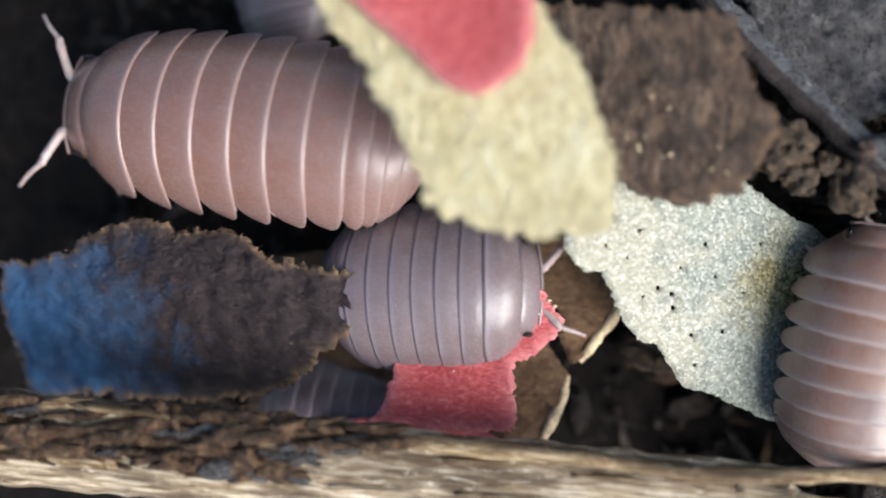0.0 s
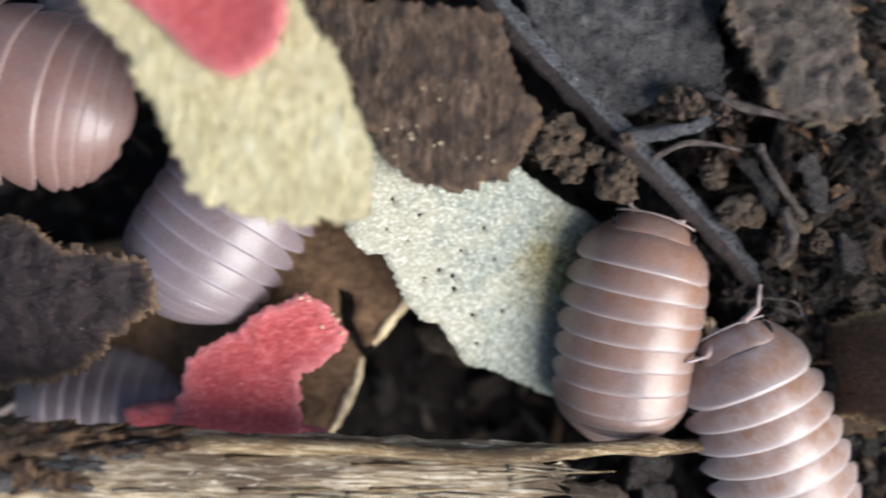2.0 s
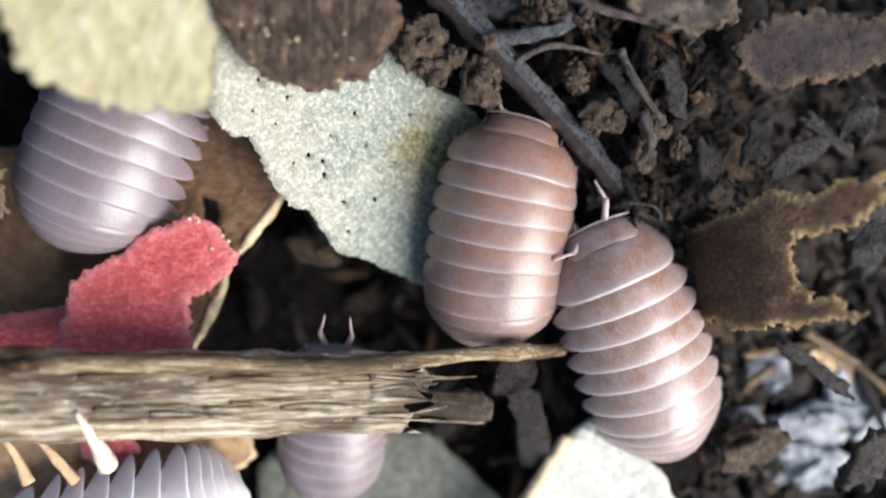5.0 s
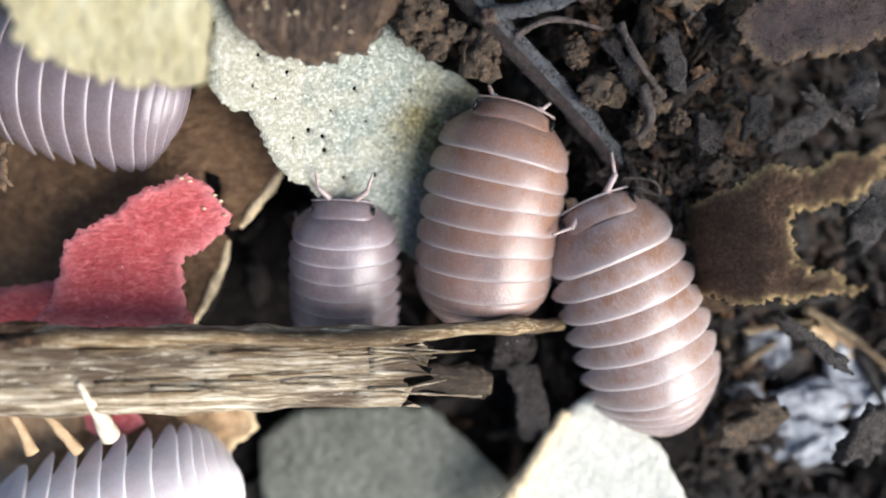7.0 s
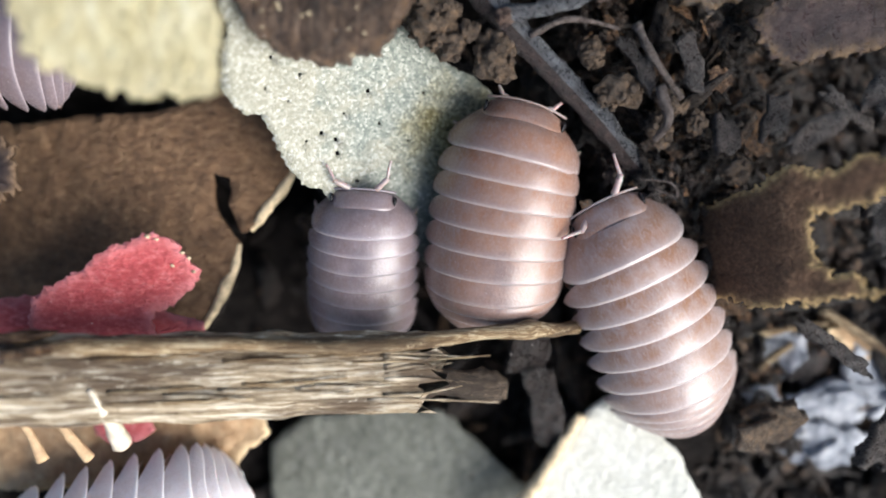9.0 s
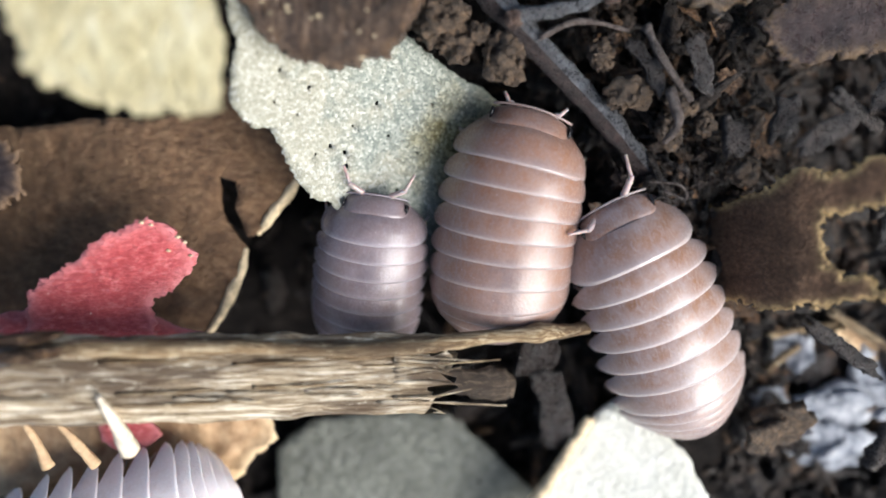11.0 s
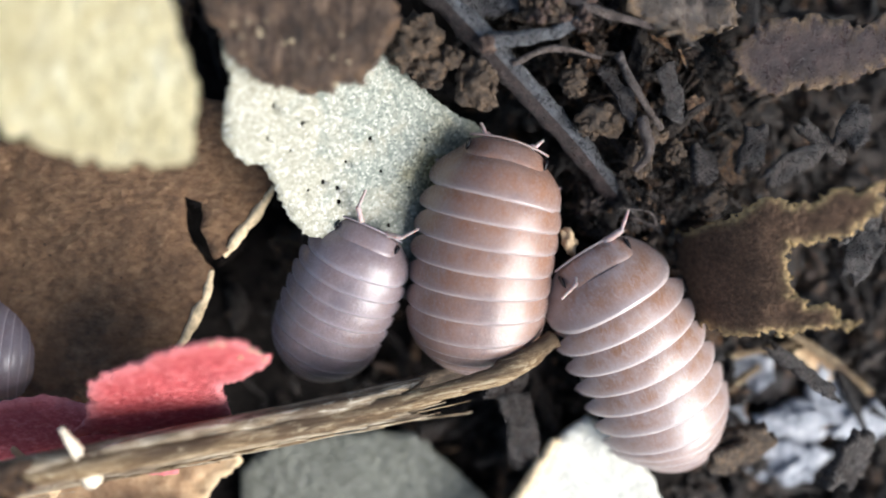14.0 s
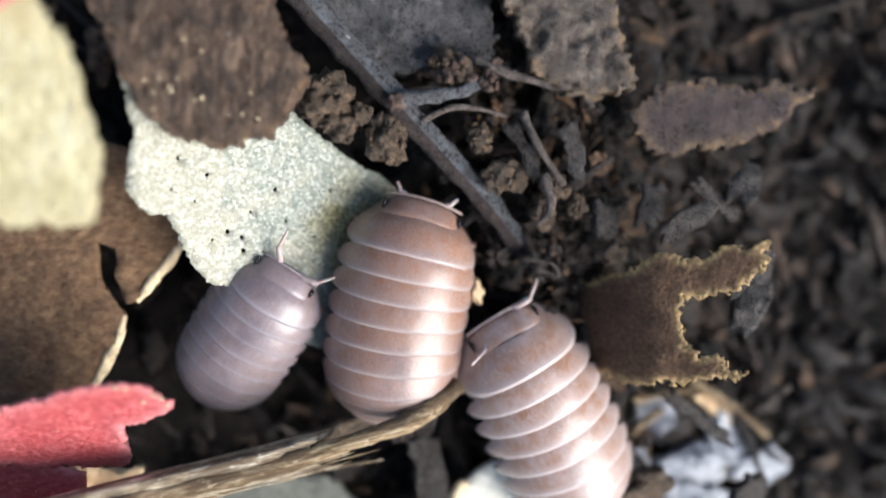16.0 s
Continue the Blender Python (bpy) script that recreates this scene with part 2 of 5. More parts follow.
M_WET = earth("wet_wood", (0.006, 0.004, 0.0035), (0.018, 0.012, 0.0095), (0.05, 0.036, 0.03), 0.45, 1.5, 0.6, False, None, True)
M_LITTER = earth("litter", (0.012, 0.0085, 0.007), (0.04, 0.028, 0.021), (0.15, 0.11, 0.08), 0.5, 2.6, 0.6, True)
# Bluish grey: the sky's sheen on the twig, put into its colour.
M_TWIG = earth("twig", (0.022, 0.02, 0.02), (0.055, 0.056, 0.06), (0.16, 0.17, 0.185), 0.5, 1.3, 1.0, False, None, True)
M_TWIGBARK = earth("twig_bark", (0.012, 0.007, 0.0065), (0.035, 0.022, 0.02), (0.09, 0.06, 0.052), 0.6, 2.0, 0.5)
M_RUST = earth("rust_scale", (0.03, 0.016, 0.012), (0.09, 0.052, 0.038), (0.22, 0.15, 0.11), 0.6, 2.0, 0.5)
M_ROOT = earth("rootlet", (0.04, 0.028, 0.024), (0.09, 0.068, 0.058), (0.2, 0.16, 0.14), 0.55, 1.5)
M_GREEN = mosaic_leaf("pale_leaf")
M_YELLOW = leaf_skin("straw_leaf", (0.86, 0.765, 0.445), (0.5, 0.41, 0.2), (0.98, 0.94, 0.72), (0.8, 0.7, 0.42), 1.7, 0.75, (1.0, 0.07, (0.3, 0.25, 0.13)), 0.3, (1.0, 0.5, 1.0), 1.0)
M_RED = leaf_skin("red_leaf", (0.56, 0.098, 0.1), (0.34, 0.042, 0.046), (0.8, 0.27, 0.27), (0.72, 0.25, 0.25), 2.4, 0.7, (0.8, 0.04, (0.85, 0.65, 0.55)), 0.3, (0.8, 1.5, 1.0), 0.22, 0.06)
M_BROWN = leaf_skin("brown_leaf", (0.185, 0.104, 0.053), (0.08, 0.043, 0.023), (0.32, 0.2, 0.108), None, 1.9, 0.6, (0.7, 0.06, (0.035, 0.02, 0.012)), 0.35, (0.7, 1.0, 1.0), 0.3)
M_LACY = leaf_skin("ragged_leaf", (0.145, 0.08, 0.046), (0.06, 0.033, 0.02), (0.27, 0.16, 0.09), (0.62, 0.42, 0.19), 3.2, 0.6, (1.1, 0.05, (0.32, 0.21, 0.1)), 0.18, None, 0.2)
# The blue patch paints the sky's reflection onto the leaf's lower left.
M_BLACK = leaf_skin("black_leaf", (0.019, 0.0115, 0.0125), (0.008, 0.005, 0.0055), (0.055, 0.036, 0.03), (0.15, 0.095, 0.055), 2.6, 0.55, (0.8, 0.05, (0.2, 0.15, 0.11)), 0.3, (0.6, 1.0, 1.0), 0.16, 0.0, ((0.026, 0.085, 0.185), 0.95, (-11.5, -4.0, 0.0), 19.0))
M_PALE = leaf_skin("cream_leaf", (0.76, 0.74, 0.64), (0.52, 0.51, 0.42), (0.9, 0.88, 0.8), None, 1.6, 0.5, (0.6, 0.07, (0.14, 0.12, 0.08)))
M_ASH = leaf_skin("ash_leaf", (0.2, 0.205, 0.165), (0.075, 0.077, 0.06), (0.3, 0.3, 0.26), None, 1.3, 0.6, (0.5, 0.1, (0.06, 0.055, 0.04)), 0.35, None, 0.3)
M_TAN = leaf_skin("tan_leaf", (0.5, 0.32, 0.17), (0.26, 0.15, 0.08), (0.7, 0.52, 0.32), (0.66, 0.5, 0.3), 1.2, 0.6)
M_STRAW = wood_fibre("straw", (0.075, 0.044, 0.024), (0.45, 0.345, 0.215), (0.88, 0.79, 0.62))
M_STRAND = wood_fibre("straw_strand", (0.075, 0.043, 0.02), (0.27, 0.175, 0.085), (0.62, 0.5, 0.32))
M_ROT = earth("rotten_bark", (0.012, 0.006, 0.0035), (0.07, 0.037, 0.019), (0.3, 0.185, 0.1), 0.55, 1.5, 0.4)
# Darker copy of the straw: shade on the low stem end, as colour.
M_SHADEDSTEM = wood_fibre("shaded_stem", (0.03, 0.02, 0.013), (0.09, 0.062, 0.04), (0.2, 0.15, 0.1))
M_RIM = plain("torn_rim", (0.62, 0.48, 0.29), 0.6, 0.5, 1.3)
M_SPIKE = plain("spike", (0.62, 0.53, 0.4), 0.45, 0.35)
M_GRIT = plain("grit", (0.6, 0.48, 0.3), 0.5, 0.4)
M_EYE = plain("eye", (0.012, 0.011, 0.012), 0.25, 0.5, 8)
M_FLESH = plain("flesh", (0.34, 0.26, 0.23), 0.45, 0.3, 1.5, 0.2)
M_LIMB = plain("limb", (0.38, 0.3, 0.28), 0.35, 0.2, 1.5, 0.3)
M_AMBER = shell("amber_shell", (0.235, 0.097, 0.041), (0.265, 0.19, 0.168), (0.5, 0.44, 0.43), 0.7)
M_PEACH = shell("peach_shell", (0.245, 0.106, 0.043), (0.365, 0.295, 0.28), (0.6, 0.545, 0.535), 0.45)
M_DUSK = shell("dusky_shell", (0.165, 0.108, 0.096), (0.235, 0.195, 0.21), (0.56, 0.51, 0.52), 0.75)
M_MAUVE = shell("mauve_shell", (0.185, 0.081, 0.052), (0.215, 0.135, 0.12), (0.38, 0.3, 0.29), 0.35, 0.3)
M_LILAC = shell("lilac_shell", (0.14, 0.097, 0.09), (0.19, 0.152, 0.165), (0.5, 0.44, 0.455), 0.3)
M_ROSE = shell("rose_shell", (0.68, 0.55, 0.5), (0.8, 0.73, 0.73), (0.95, 0.91, 0.9), 0.0)


# ---- mesh tools, all in millimetres ----
def part(name, verts, faces, material, parent=None, label="", smooth=True, attrs=None):
    me = bpy.data.meshes.new(name)
    me.from_pydata((np.asarray(verts, float) * MM).tolist(), [], faces)
    me.materials.append(material)
    me.polygons.foreach_set("use_smooth", [smooth] * len(me.polygons))
    for key, values in (attrs or {}).items():
        me.attributes.new(key, "FLOAT", "POINT").data.foreach_set("value", np.asarray(values, np.float32))
    me.update()
    ob = new(name, me)
    ob.parent = parent
    if label:
        tagged(ob, label)
    return ob


def fuzz(p, scale, octaves=4, seed=0.0):
    """Fractal noise about zero at a place in millimetres."""
    return noise.fractal(Vector((p[0] * scale + seed, p[1] * scale - seed, p[2] * scale + 2 * seed)), 0.9, 2.1, octaves)


def tube(points, radii, sides=8, rough=0.0, seed=0.0, flat=1.0):
    """A closed tube along points; flat squeezes its second cross axis."""
    pts = [Vector(p) for p in points]
    verts, faces = [], []
    ref = Vector((0, 0, 1))
    for i, p in enumerate(pts):
        d = (pts[min(i + 1, len(pts) - 1)] - pts[max(i - 1, 0)]).normalized()
        a = d.cross(ref)
        a = a.normalized() if a.length > 1e-3 else Vector((1, 0, 0))
        b = a.cross(d)
        for k in range(sides):
            w = 2 * math.pi * k / sides
            r = radii[i] if rough == 0 else radii[i] * (1 + rough * fuzz((p.x + 3 * math.cos(w), p.y + 3 * math.sin(w), p.z), 0.9, 4, seed))
            verts.append(p + a * (r * math.cos(w)) + b * (r * flat * math.sin(w)))
    n = len(pts)
    for i in range(n - 1):
        for k in range(sides):
            q = (k + 1) % sides
            faces.append((i * sides + k, i * sides + q, (i + 1) * sides + q, (i + 1) * sides + k))
    faces.append(tuple(range(sides - 1, -1, -1)))
    faces.append(tuple((n - 1) * sides + k for k in range(sides)))
    return verts, faces


def smooth_line(points, steps=6):
    """A Catmull-Rom line through the points."""
    p = [Vector(q) for q in points]
    p = [2 * p[0] - p[1]] + p + [2 * p[-1] - p[-2]]
    out = []
    for i in range(1, len(p) - 2):
        for k in range(steps):
            t = k / steps
            out.append(0.5 * (2 * p[i] + (p[i + 1] - p[i - 1]) * t + (2 * p[i - 1] - 5 * p[i] + 4 * p[i + 1] - p[i + 2]) * t * t + (3 * p[i] - p[i - 1] - 3 * p[i + 1] + p[i + 2]) * t ** 3))
    return out + [p[-2]]


def lump(sx, sy, sz, rough, seed, level=3, scale=0.6):
    """A rough stone-like lump."""
    bm = bmesh.new()
    bmesh.ops.create_icosphere(bm, subdivisions=level, radius=1.0)
    verts = []
    for v in bm.verts:
        p = Vector((v.co.x * sx, v.co.y * sy, v.co.z * sz))
        f = 1 + rough * fuzz(p, scale * 1.5 / max(sx, sy, sz), 5, seed) + 0.35 * rough * fuzz(p, 3.0 / max(sx, sy, sz), 4, seed + 9)
        verts.append(p * max(0.35, f))
    faces = [tuple(v.index for v in f.verts) for f in bm.faces]
    bm.free()
    return verts, faces


def inside(poly, x, y):
    hit = np.zeros(np.shape(x), bool)
    for (ax, ay), (bx, by) in zip(poly, np.roll(poly, -1, axis=0)):
        cross = (ay > y) != (by > y)
        hit ^= cross & (x < (bx - ax) * (y - ay) / (by - ay + 1e-12) + ax)
    return hit


def sheet(corners, thick, rise, jag=0.25, seed=0.0, cell=0.5, step=0.22, holes=(), rough=0.06, rim_width=0.35, teeth=0.0):
    """A torn sheet of leaf or bark: the outline goes round the corners with ragged edges; rise(x, y) is its top's height."""
    from mathutils.geometry import delaunay_2d_cdt

    edge = []
    for (ax, ay), (bx, by) in zip(corners, corners[1:] + corners[:1]):
        n = max(2, int(math.hypot(bx - ax, by - ay) / step))
        for k in range(n):
            x, y = ax + (bx - ax) * k / n, ay + (by - ay) * k / n
            ox = jag * (fuzz((x, y, 0), 0.5, 3, seed) + 0.55 * fuzz((x, y, 3), 2.4, 3, seed))
            oy = jag * (fuzz((x, y, 7), 0.5, 3, seed) + 0.55 * fuzz((x, y, 11), 2.4, 3, seed))
            ox += teeth * fuzz((x, y, 17), 4.5, 3, seed)
            oy += teeth * fuzz((x, y, 23), 4.5, 3, seed)
            edge.append((x + ox, y + oy))
    poly = np.array(edge)
    rings = [edge] + [[(hx + r * math.cos(a) * (1 + 0.2 * math.sin(3 * a + hx)), hy + r * math.sin(a)) for a in np.linspace(0, 2 * math.pi, 9)[:-1]] for hx, hy, r in holes]
    pts, segs = [], []
    for ring in rings:
        base = len(pts)
        pts += ring
        segs += [(base + i, base + (i + 1) % len(ring)) for i in range(len(ring))]
    rng = np.random.default_rng(int(seed * 10) + 5)
    gx, gy = np.meshgrid(np.arange(poly[:, 0].min(), poly[:, 0].max(), cell), np.arange(poly[:, 1].min(), poly[:, 1].max(), cell))
    gx, gy = (g + rng.uniform(-0.3, 0.3, g.shape) * cell for g in (gx, gy))
    keep = inside(poly, gx, gy)
    allp = np.array(pts)
    inner = [(x, y) for x, y in zip(gx[keep], gy[keep]) if np.min(np.hypot(allp[:, 0] - x, allp[:, 1] - y)) > 0.45 * cell]
    pts += inner
    vo, _, fo, *_ = delaunay_2d_cdt([Vector(p) for p in pts], segs, [], 0, 1e-5)
    xy = np.array([tuple(v) for v in vo])
    tri = np.array([f for f in fo if len(f) == 3])
    mid = xy[tri].mean(1)
    ok = inside(poly, mid[:, 0], mid[:, 1])
    for hx, hy, r in holes:
        ok &= np.hypot(mid[:, 0] - hx, mid[:, 1] - hy) > r * 0.8
    tri = tri[ok]
    rim = np.array([math.exp(-np.min(np.hypot(poly[:, 0] - x, poly[:, 1] - y)) / rim_width) for x, y in xy])
    top = [(x, y, rise(x, y) + rough * fuzz((x, y, 0), 0.9, 5, seed + 3)) for x, y in xy]
    low = [(x, y, z - thick * (0.8 + 0.4 * fuzz((x, y, 5), 0.7, 2, seed))) for x, y, z in top]
    n = len(top)
    count = {}
    faces = []
    for a, b, c in tri.tolist():
        if (xy[b][0] - xy[a][0]) * (xy[c][1] - xy[a][1]) - (xy[b][1] - xy[a][1]) * (xy[c][0] - xy[a][0]) < 0:
            b, c = c, b
        faces += [(a, b, c), (n + a, n + c, n + b)]
        for e in ((a, b), (b, c), (c, a)):
            count[e] = 1
    for a, b in list(count):
        if (b, a) not in count:
            faces.append((b, a, n + a, n + b))
    return top + low, faces, {"rim": np.r_[rim, rim]}


def leaf(name, corners, thick, rise, material, label, category, at=(0, 0, 0), **more):
    verts, faces, attrs = sheet(corners, thick, rise, **more)
    ob = part(name, verts, faces, material, None, "", True, attrs)
    ob.matrix_basis = mm(*at)
    return tagged(ob, label, category)


# ---- ground ----
def ground_height(x, y):
    """The litter's floor: soil on one side, a hollow in the middle, and shallow rises."""
    x, y = max(-80, min(80, x)), max(-80, min(80, y))
    s = 1 / (1 + math.exp(-(x - 7.5 + 0.25 * y) / 1.6))
    z = -11.5 + s * 7.0 - 6.5 / (1 + math.exp(-(x - 20 + max(0, -y - 4) * 0.35) / 2.2)) * s
    z += 2.5 / (1 + math.exp(-(y - 11) / 1.5)) * (1 - s)
    z -= 2.0 * math.exp(-((x + 6) ** 2 / 22 + (y + 5) ** 2 / 14))
    return z + (0.9 * fuzz((x, y, 0), 0.16, 4, 2.0) + 0.35 * fuzz((x, y, 0), 0.9, 4, 5.0))


def build_ground():
    ax = np.concatenate([[-2500, -700, -250, -120, -80, -68], np.arange(-60, 48, 0.6), [54, 80, 120, 250, 700, 2500]])
    ay = np.concatenate([[-2500, -700, -250, -120, -80, -50, -40], np.arange(-34, 36, 0.6), [42, 52, 80, 120, 250, 700, 2500]])
    verts = [(x, y, ground_height(x, y)) for y in ay for x in ax]
    nx = len(ax)
    faces = [(j * nx + i, j * nx + i + 1, (j + 1) * nx + i + 1, (j + 1) * nx + i) for j in range(len(ay) - 1) for i in range(nx - 1)]
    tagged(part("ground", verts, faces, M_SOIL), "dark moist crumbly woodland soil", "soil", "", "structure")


build_ground()


# ---- woodlice ----
SEGMENTS = [0.155] + [0.09] * 6 + [0.046, 0.043, 0.04, 0.036, 0.03]
NAMES = ["thorax_plate"] * 7 + ["tail_plate"] * 5
# The body's breadth along its length, as shares of the whole.
OUTLINE_AT = [0.0, 0.06, 0.14, 0.24, 0.38, 0.55, 0.68, 0.78, 0.86, 0.92, 0.96, 1.0]
OUTLINE = [0.68, 0.8, 0.92, 0.975, 1.0, 1.0, 0.985, 0.95, 0.87, 0.75, 0.62, 0.42]


def ease(a, b, x):
    t = min(1.0, max(0.0, (x - a) / (b - a)))
    return t * t * (3 - 2 * t)


def back_plate(width, height, length, place, reach, first, flare, tuck, bow, sweep, scallop, puff):
    """One arched back plate, in its own frame: x ahead, z up. place: its middle along the body; reach: its share of it."""
    nu, nv, lip = 45, 12, 3
    verts, along, across, faces = [], [], [], []
    span = radians(tuck)
    for j in range(nv + lip):
        v = min(j / (nv - 1), 1.0)
        under = max(0, j - nv + 1) / lip
        for i in range(nu):
            u = -1 + 2 * i / (nu - 1)
            au = abs(u)
            side, tip = ease(0.45, 1.0, au), max(0.0, (au - 0.56) / 0.44)
            front = 0.78 - (0.2 + scallop) * side
            rear = -0.5 + bow * au ** 2 - sweep * side
            if first:
                front = 0.42 + 0.5 * ease(0.4, 0.72, au)
            middle = 0.1 if first else -0.08 - 0.6 * sweep
            curve = math.sqrt(max(0.0, 1 - tip * tip))
            front, rear = middle + (front - middle) * curve, middle + (rear - middle) * curve
            x = front + (rear - front) * v
            wide = float(np.interp(place - x * reach, OUTLINE_AT, OUTLINE))
            if first:
                wide *= 1 - (0.24 - 3 * flare) * ease(0.15, 1.0, x)
            swell = 0.975 + 0.013 * side + (0.029 - 0.013 * side) * v ** 0.8 + puff * math.sin(math.pi * v) - 0.026 * under
            a = u * span
            y = width / 2 * wide * math.sin(a) / math.sin(span) * swell * (1 + flare * side ** 2)
            arch = (math.cos(a) - math.cos(span)) / (1 - math.cos(span))
            z = height * (0.3 + 0.7 * wide) * (arch ** 0.92) * swell
            if first:
                z *= 1 - 0.1 * ease(0.2, 1.0, x)
            verts.append((length * (x + 0.025 * under), y, z))
            along.append(v if under == 0 else 0.72)
            across.append(au)
    for j in range(nv + lip - 1):
        for i in range(nu - 1):
            k = j * nu + i
            faces.append((k, k + nu, k + nu + 1, k + 1))
    return verts, faces, {"along": along, "across": across, "hind": [place] * len(verts)}


def rounded_block(rx, ry, rz, power=0.55):
    """A block with well rounded sides."""
    bm = bmesh.new()
    bmesh.ops.create_icosphere(bm, subdivisions=4, radius=1.0)
    soft = lambda c: math.copysign(abs(c) ** power, c)
    verts = [Vector((rx * soft(v.co.x), ry * soft(v.co.y), rz * soft(v.co.z))) for v in bm.verts]
    faces = [tuple(v.index for v in f.verts) for f in bm.faces]
    bm.free()
    return verts, faces


def woodlouse(length, width, shell_mat, label, bend=0.0, droop=50.0, height=0.43, antenna_turn=(0, 0), flare=0.03, tuck=78.0, bow=0.12, sweep=0.1, scallop=0.1, feeler_size=0.75, puff=0.012):
    """Its frame: x ahead, y to its left, z up, the origin under the body's middle. Returns the thing and its two feelers."""
    thing = tagged(new("woodlouse"), label, "woodlouse", "woodlice in the litter")
    arch = width * height
    # The spine: stations from head to tail with turn and droop.
    total = [0.06] + SEGMENTS + [0.04]
    s, centres = 0.0, []
    for f in total:
        centres.append((s + f / 2) / sum(total))
        s += f
    fine, pos, frames = 240, Vector((0, 0, 0)), []
    for k in range(fine + 1):
        q = k / fine
        yaw, pitch = radians(bend) * (0.5 - q), radians(droop) * (abs(q - 0.5) * 2) ** 2.2 * (1 if q > 0.5 else -0.45)
        frames.append((pos.copy(), yaw, pitch))
        pos = pos - (Euler((0, -pitch, yaw)).to_matrix() @ Vector((1, 0, 0))) * (length / fine)
    shift = frames[fine // 2][0].copy()

    def station(q):
        p, yaw, pitch = frames[min(fine, max(0, int(round(q * fine))))]
        p = p - shift
        turn = Euler((0, -pitch, yaw)).to_matrix().to_4x4()
        return Matrix.Translation((p.x, p.y, p.z + arch * 0.85)) @ turn @ Matrix.Translation((0, 0, -arch * 0.85))

    def place(name, geo, q, mat, lab=""):
        verts, faces, *attrs = geo
        m = station(q)
        return part(name, [m @ Vector(v) for v in verts], faces, mat, thing, lab, True, attrs[0] if attrs else None)

    for i, f in enumerate(SEGMENTS):
        back = 0.0 if i == 0 else (sweep * (0.4 + 0.6 * i / 6) if i < 7 else sweep + 0.25)
        reach = f / sum(total)
        geo = back_plate(width, arch, length * f * 1.04, centres[i + 1], reach, i == 0, flare, tuck, bow if i < 7 else 0.3 * bow, back, scallop if i < 7 else 0.1, puff if i else 0.01)
        place(NAMES[i], geo, centres[i + 1], shell_mat)
    # The end shield and the two tail limbs beside it.
    v, f = rounded_block(length * 0.036, width * 0.15, arch * 0.2, 0.8)
    place("end_shield", ([p + Vector((length * 0.012, 0, arch * 0.3)) for p in v], f, {"along": [0.6] * len(v), "across": [0.2] * len(v), "hind": [1.0] * len(v)}), centres[-1], shell_mat)
    for side in (-1, 1):
        v, f = rounded_block(length * 0.03, width * 0.055, arch * 0.12, 0.85)
        place("tail_limb", ([p + Vector((length * 0.012, side * width * 0.19, arch * 0.2)) for p in v], f, {"along": [0.7] * len(v), "across": [0.8] * len(v), "hind": [1.0] * len(v)}), centres[-1], shell_mat)
    # The soft body under the plates.
    line = [station(0.05 + 0.92 * k / 16) @ Vector((0, 0, arch * 0.3)) for k in range(17)]
    v, f = tube(line, [width * 0.4 * math.sin(math.pi * (0.26 + 0.66 * k / 16)) ** 0.5 for k in range(17)], 18, 0, 0, 0.5 * arch / (width * 0.42))
    part("body", v, f, M_FLESH, thing, "soft pale underside")
    # The head: a broad block with a raised front ridge, two eyes, two feelers.
    hl, hw = length * 0.06, width * 0.58
    m = station(centres[0])
    v, f = rounded_block(hl, hw / 2, arch * 0.34)
    lift = lambda y: arch * 0.43 - arch * 0.3 * (2 * y / hw) ** 2 * 0.5
    head = part("head", [m @ Vector((p.x + 0.1 * hl - 0.12 * hl * (2 * p.y / hw) ** 2, p.y, p.z + lift(p.y) - 0.1 * arch * p.x / hl)) for p in v], f, shell_mat, thing, "", True, {"along": [0.55 + 0.1 * p.x / hl for p in v], "across": [0.62] * len(v)})
    ridge = [m @ Vector((1.04 * hl - 0.14 * hl * k * k, k * hw * 0.47, lift(k * hw * 0.47) + arch * 0.19)) for k in np.linspace(-1, 1, 15)]
    v, f = tube(ridge, [width * 0.009] * 15, 8)
    part("ridge", v, f, shell_mat, head, "pale raised front ridge", True, {"along": [0.9] * len(v), "across": [0.8] * len(v)})
    for side in (-1, 1):
        v, f = lump(hl * 0.36, hw * 0.026, arch * 0.09, 0.4, 2.0, 3, 2.5)
        part("eye", [m @ (Vector(p) + Vector((hl * 0.15, side * hw * 0.462, arch * 0.53))) for p in v], f, M_EYE, head, "black cluster eye")
    feelers = []
    for side, turn in zip((1, -1), antenna_turn):
        k = width * 0.1 * feeler_size
        line = smooth_line([(0, 0, 0), (k * 0.8, side * k * 0.3, k * 0.35), (k * 1.9, side * k * 1.1, k * 0.6), (k * 2.2, side * k * 1.35, k * 0.6), (k * 3.2, side * k * 1.5, k * 0.35), (k * 4.2, side * k * 1.7, -k * 0.1)], 5)
        radii = [width * (0.029 - 0.016 * i / (len(line) - 1)) * (1.2 if i % 5 in (0,) else 1.0) for i in range(len(line))]
        v, f = tube(line[:17], radii[:17], 10)
        feeler = part("feeler", v, f, M_LIMB, thing, "thin jointed pale feeler")
        v, f = tube(line[16:], [r * 0.8 for r in radii[16:]], 8)
        part("feeler_tip", v, f, M_LIMB, feeler)
        base = m @ Vector((hl * 0.8, side * hw * 0.16, arch * 0.45))
        feeler.matrix_basis = Matrix.Translation(base * MM) @ pose(0, 0, 0, 0, 0, turn)
        feelers.append((feeler, base))
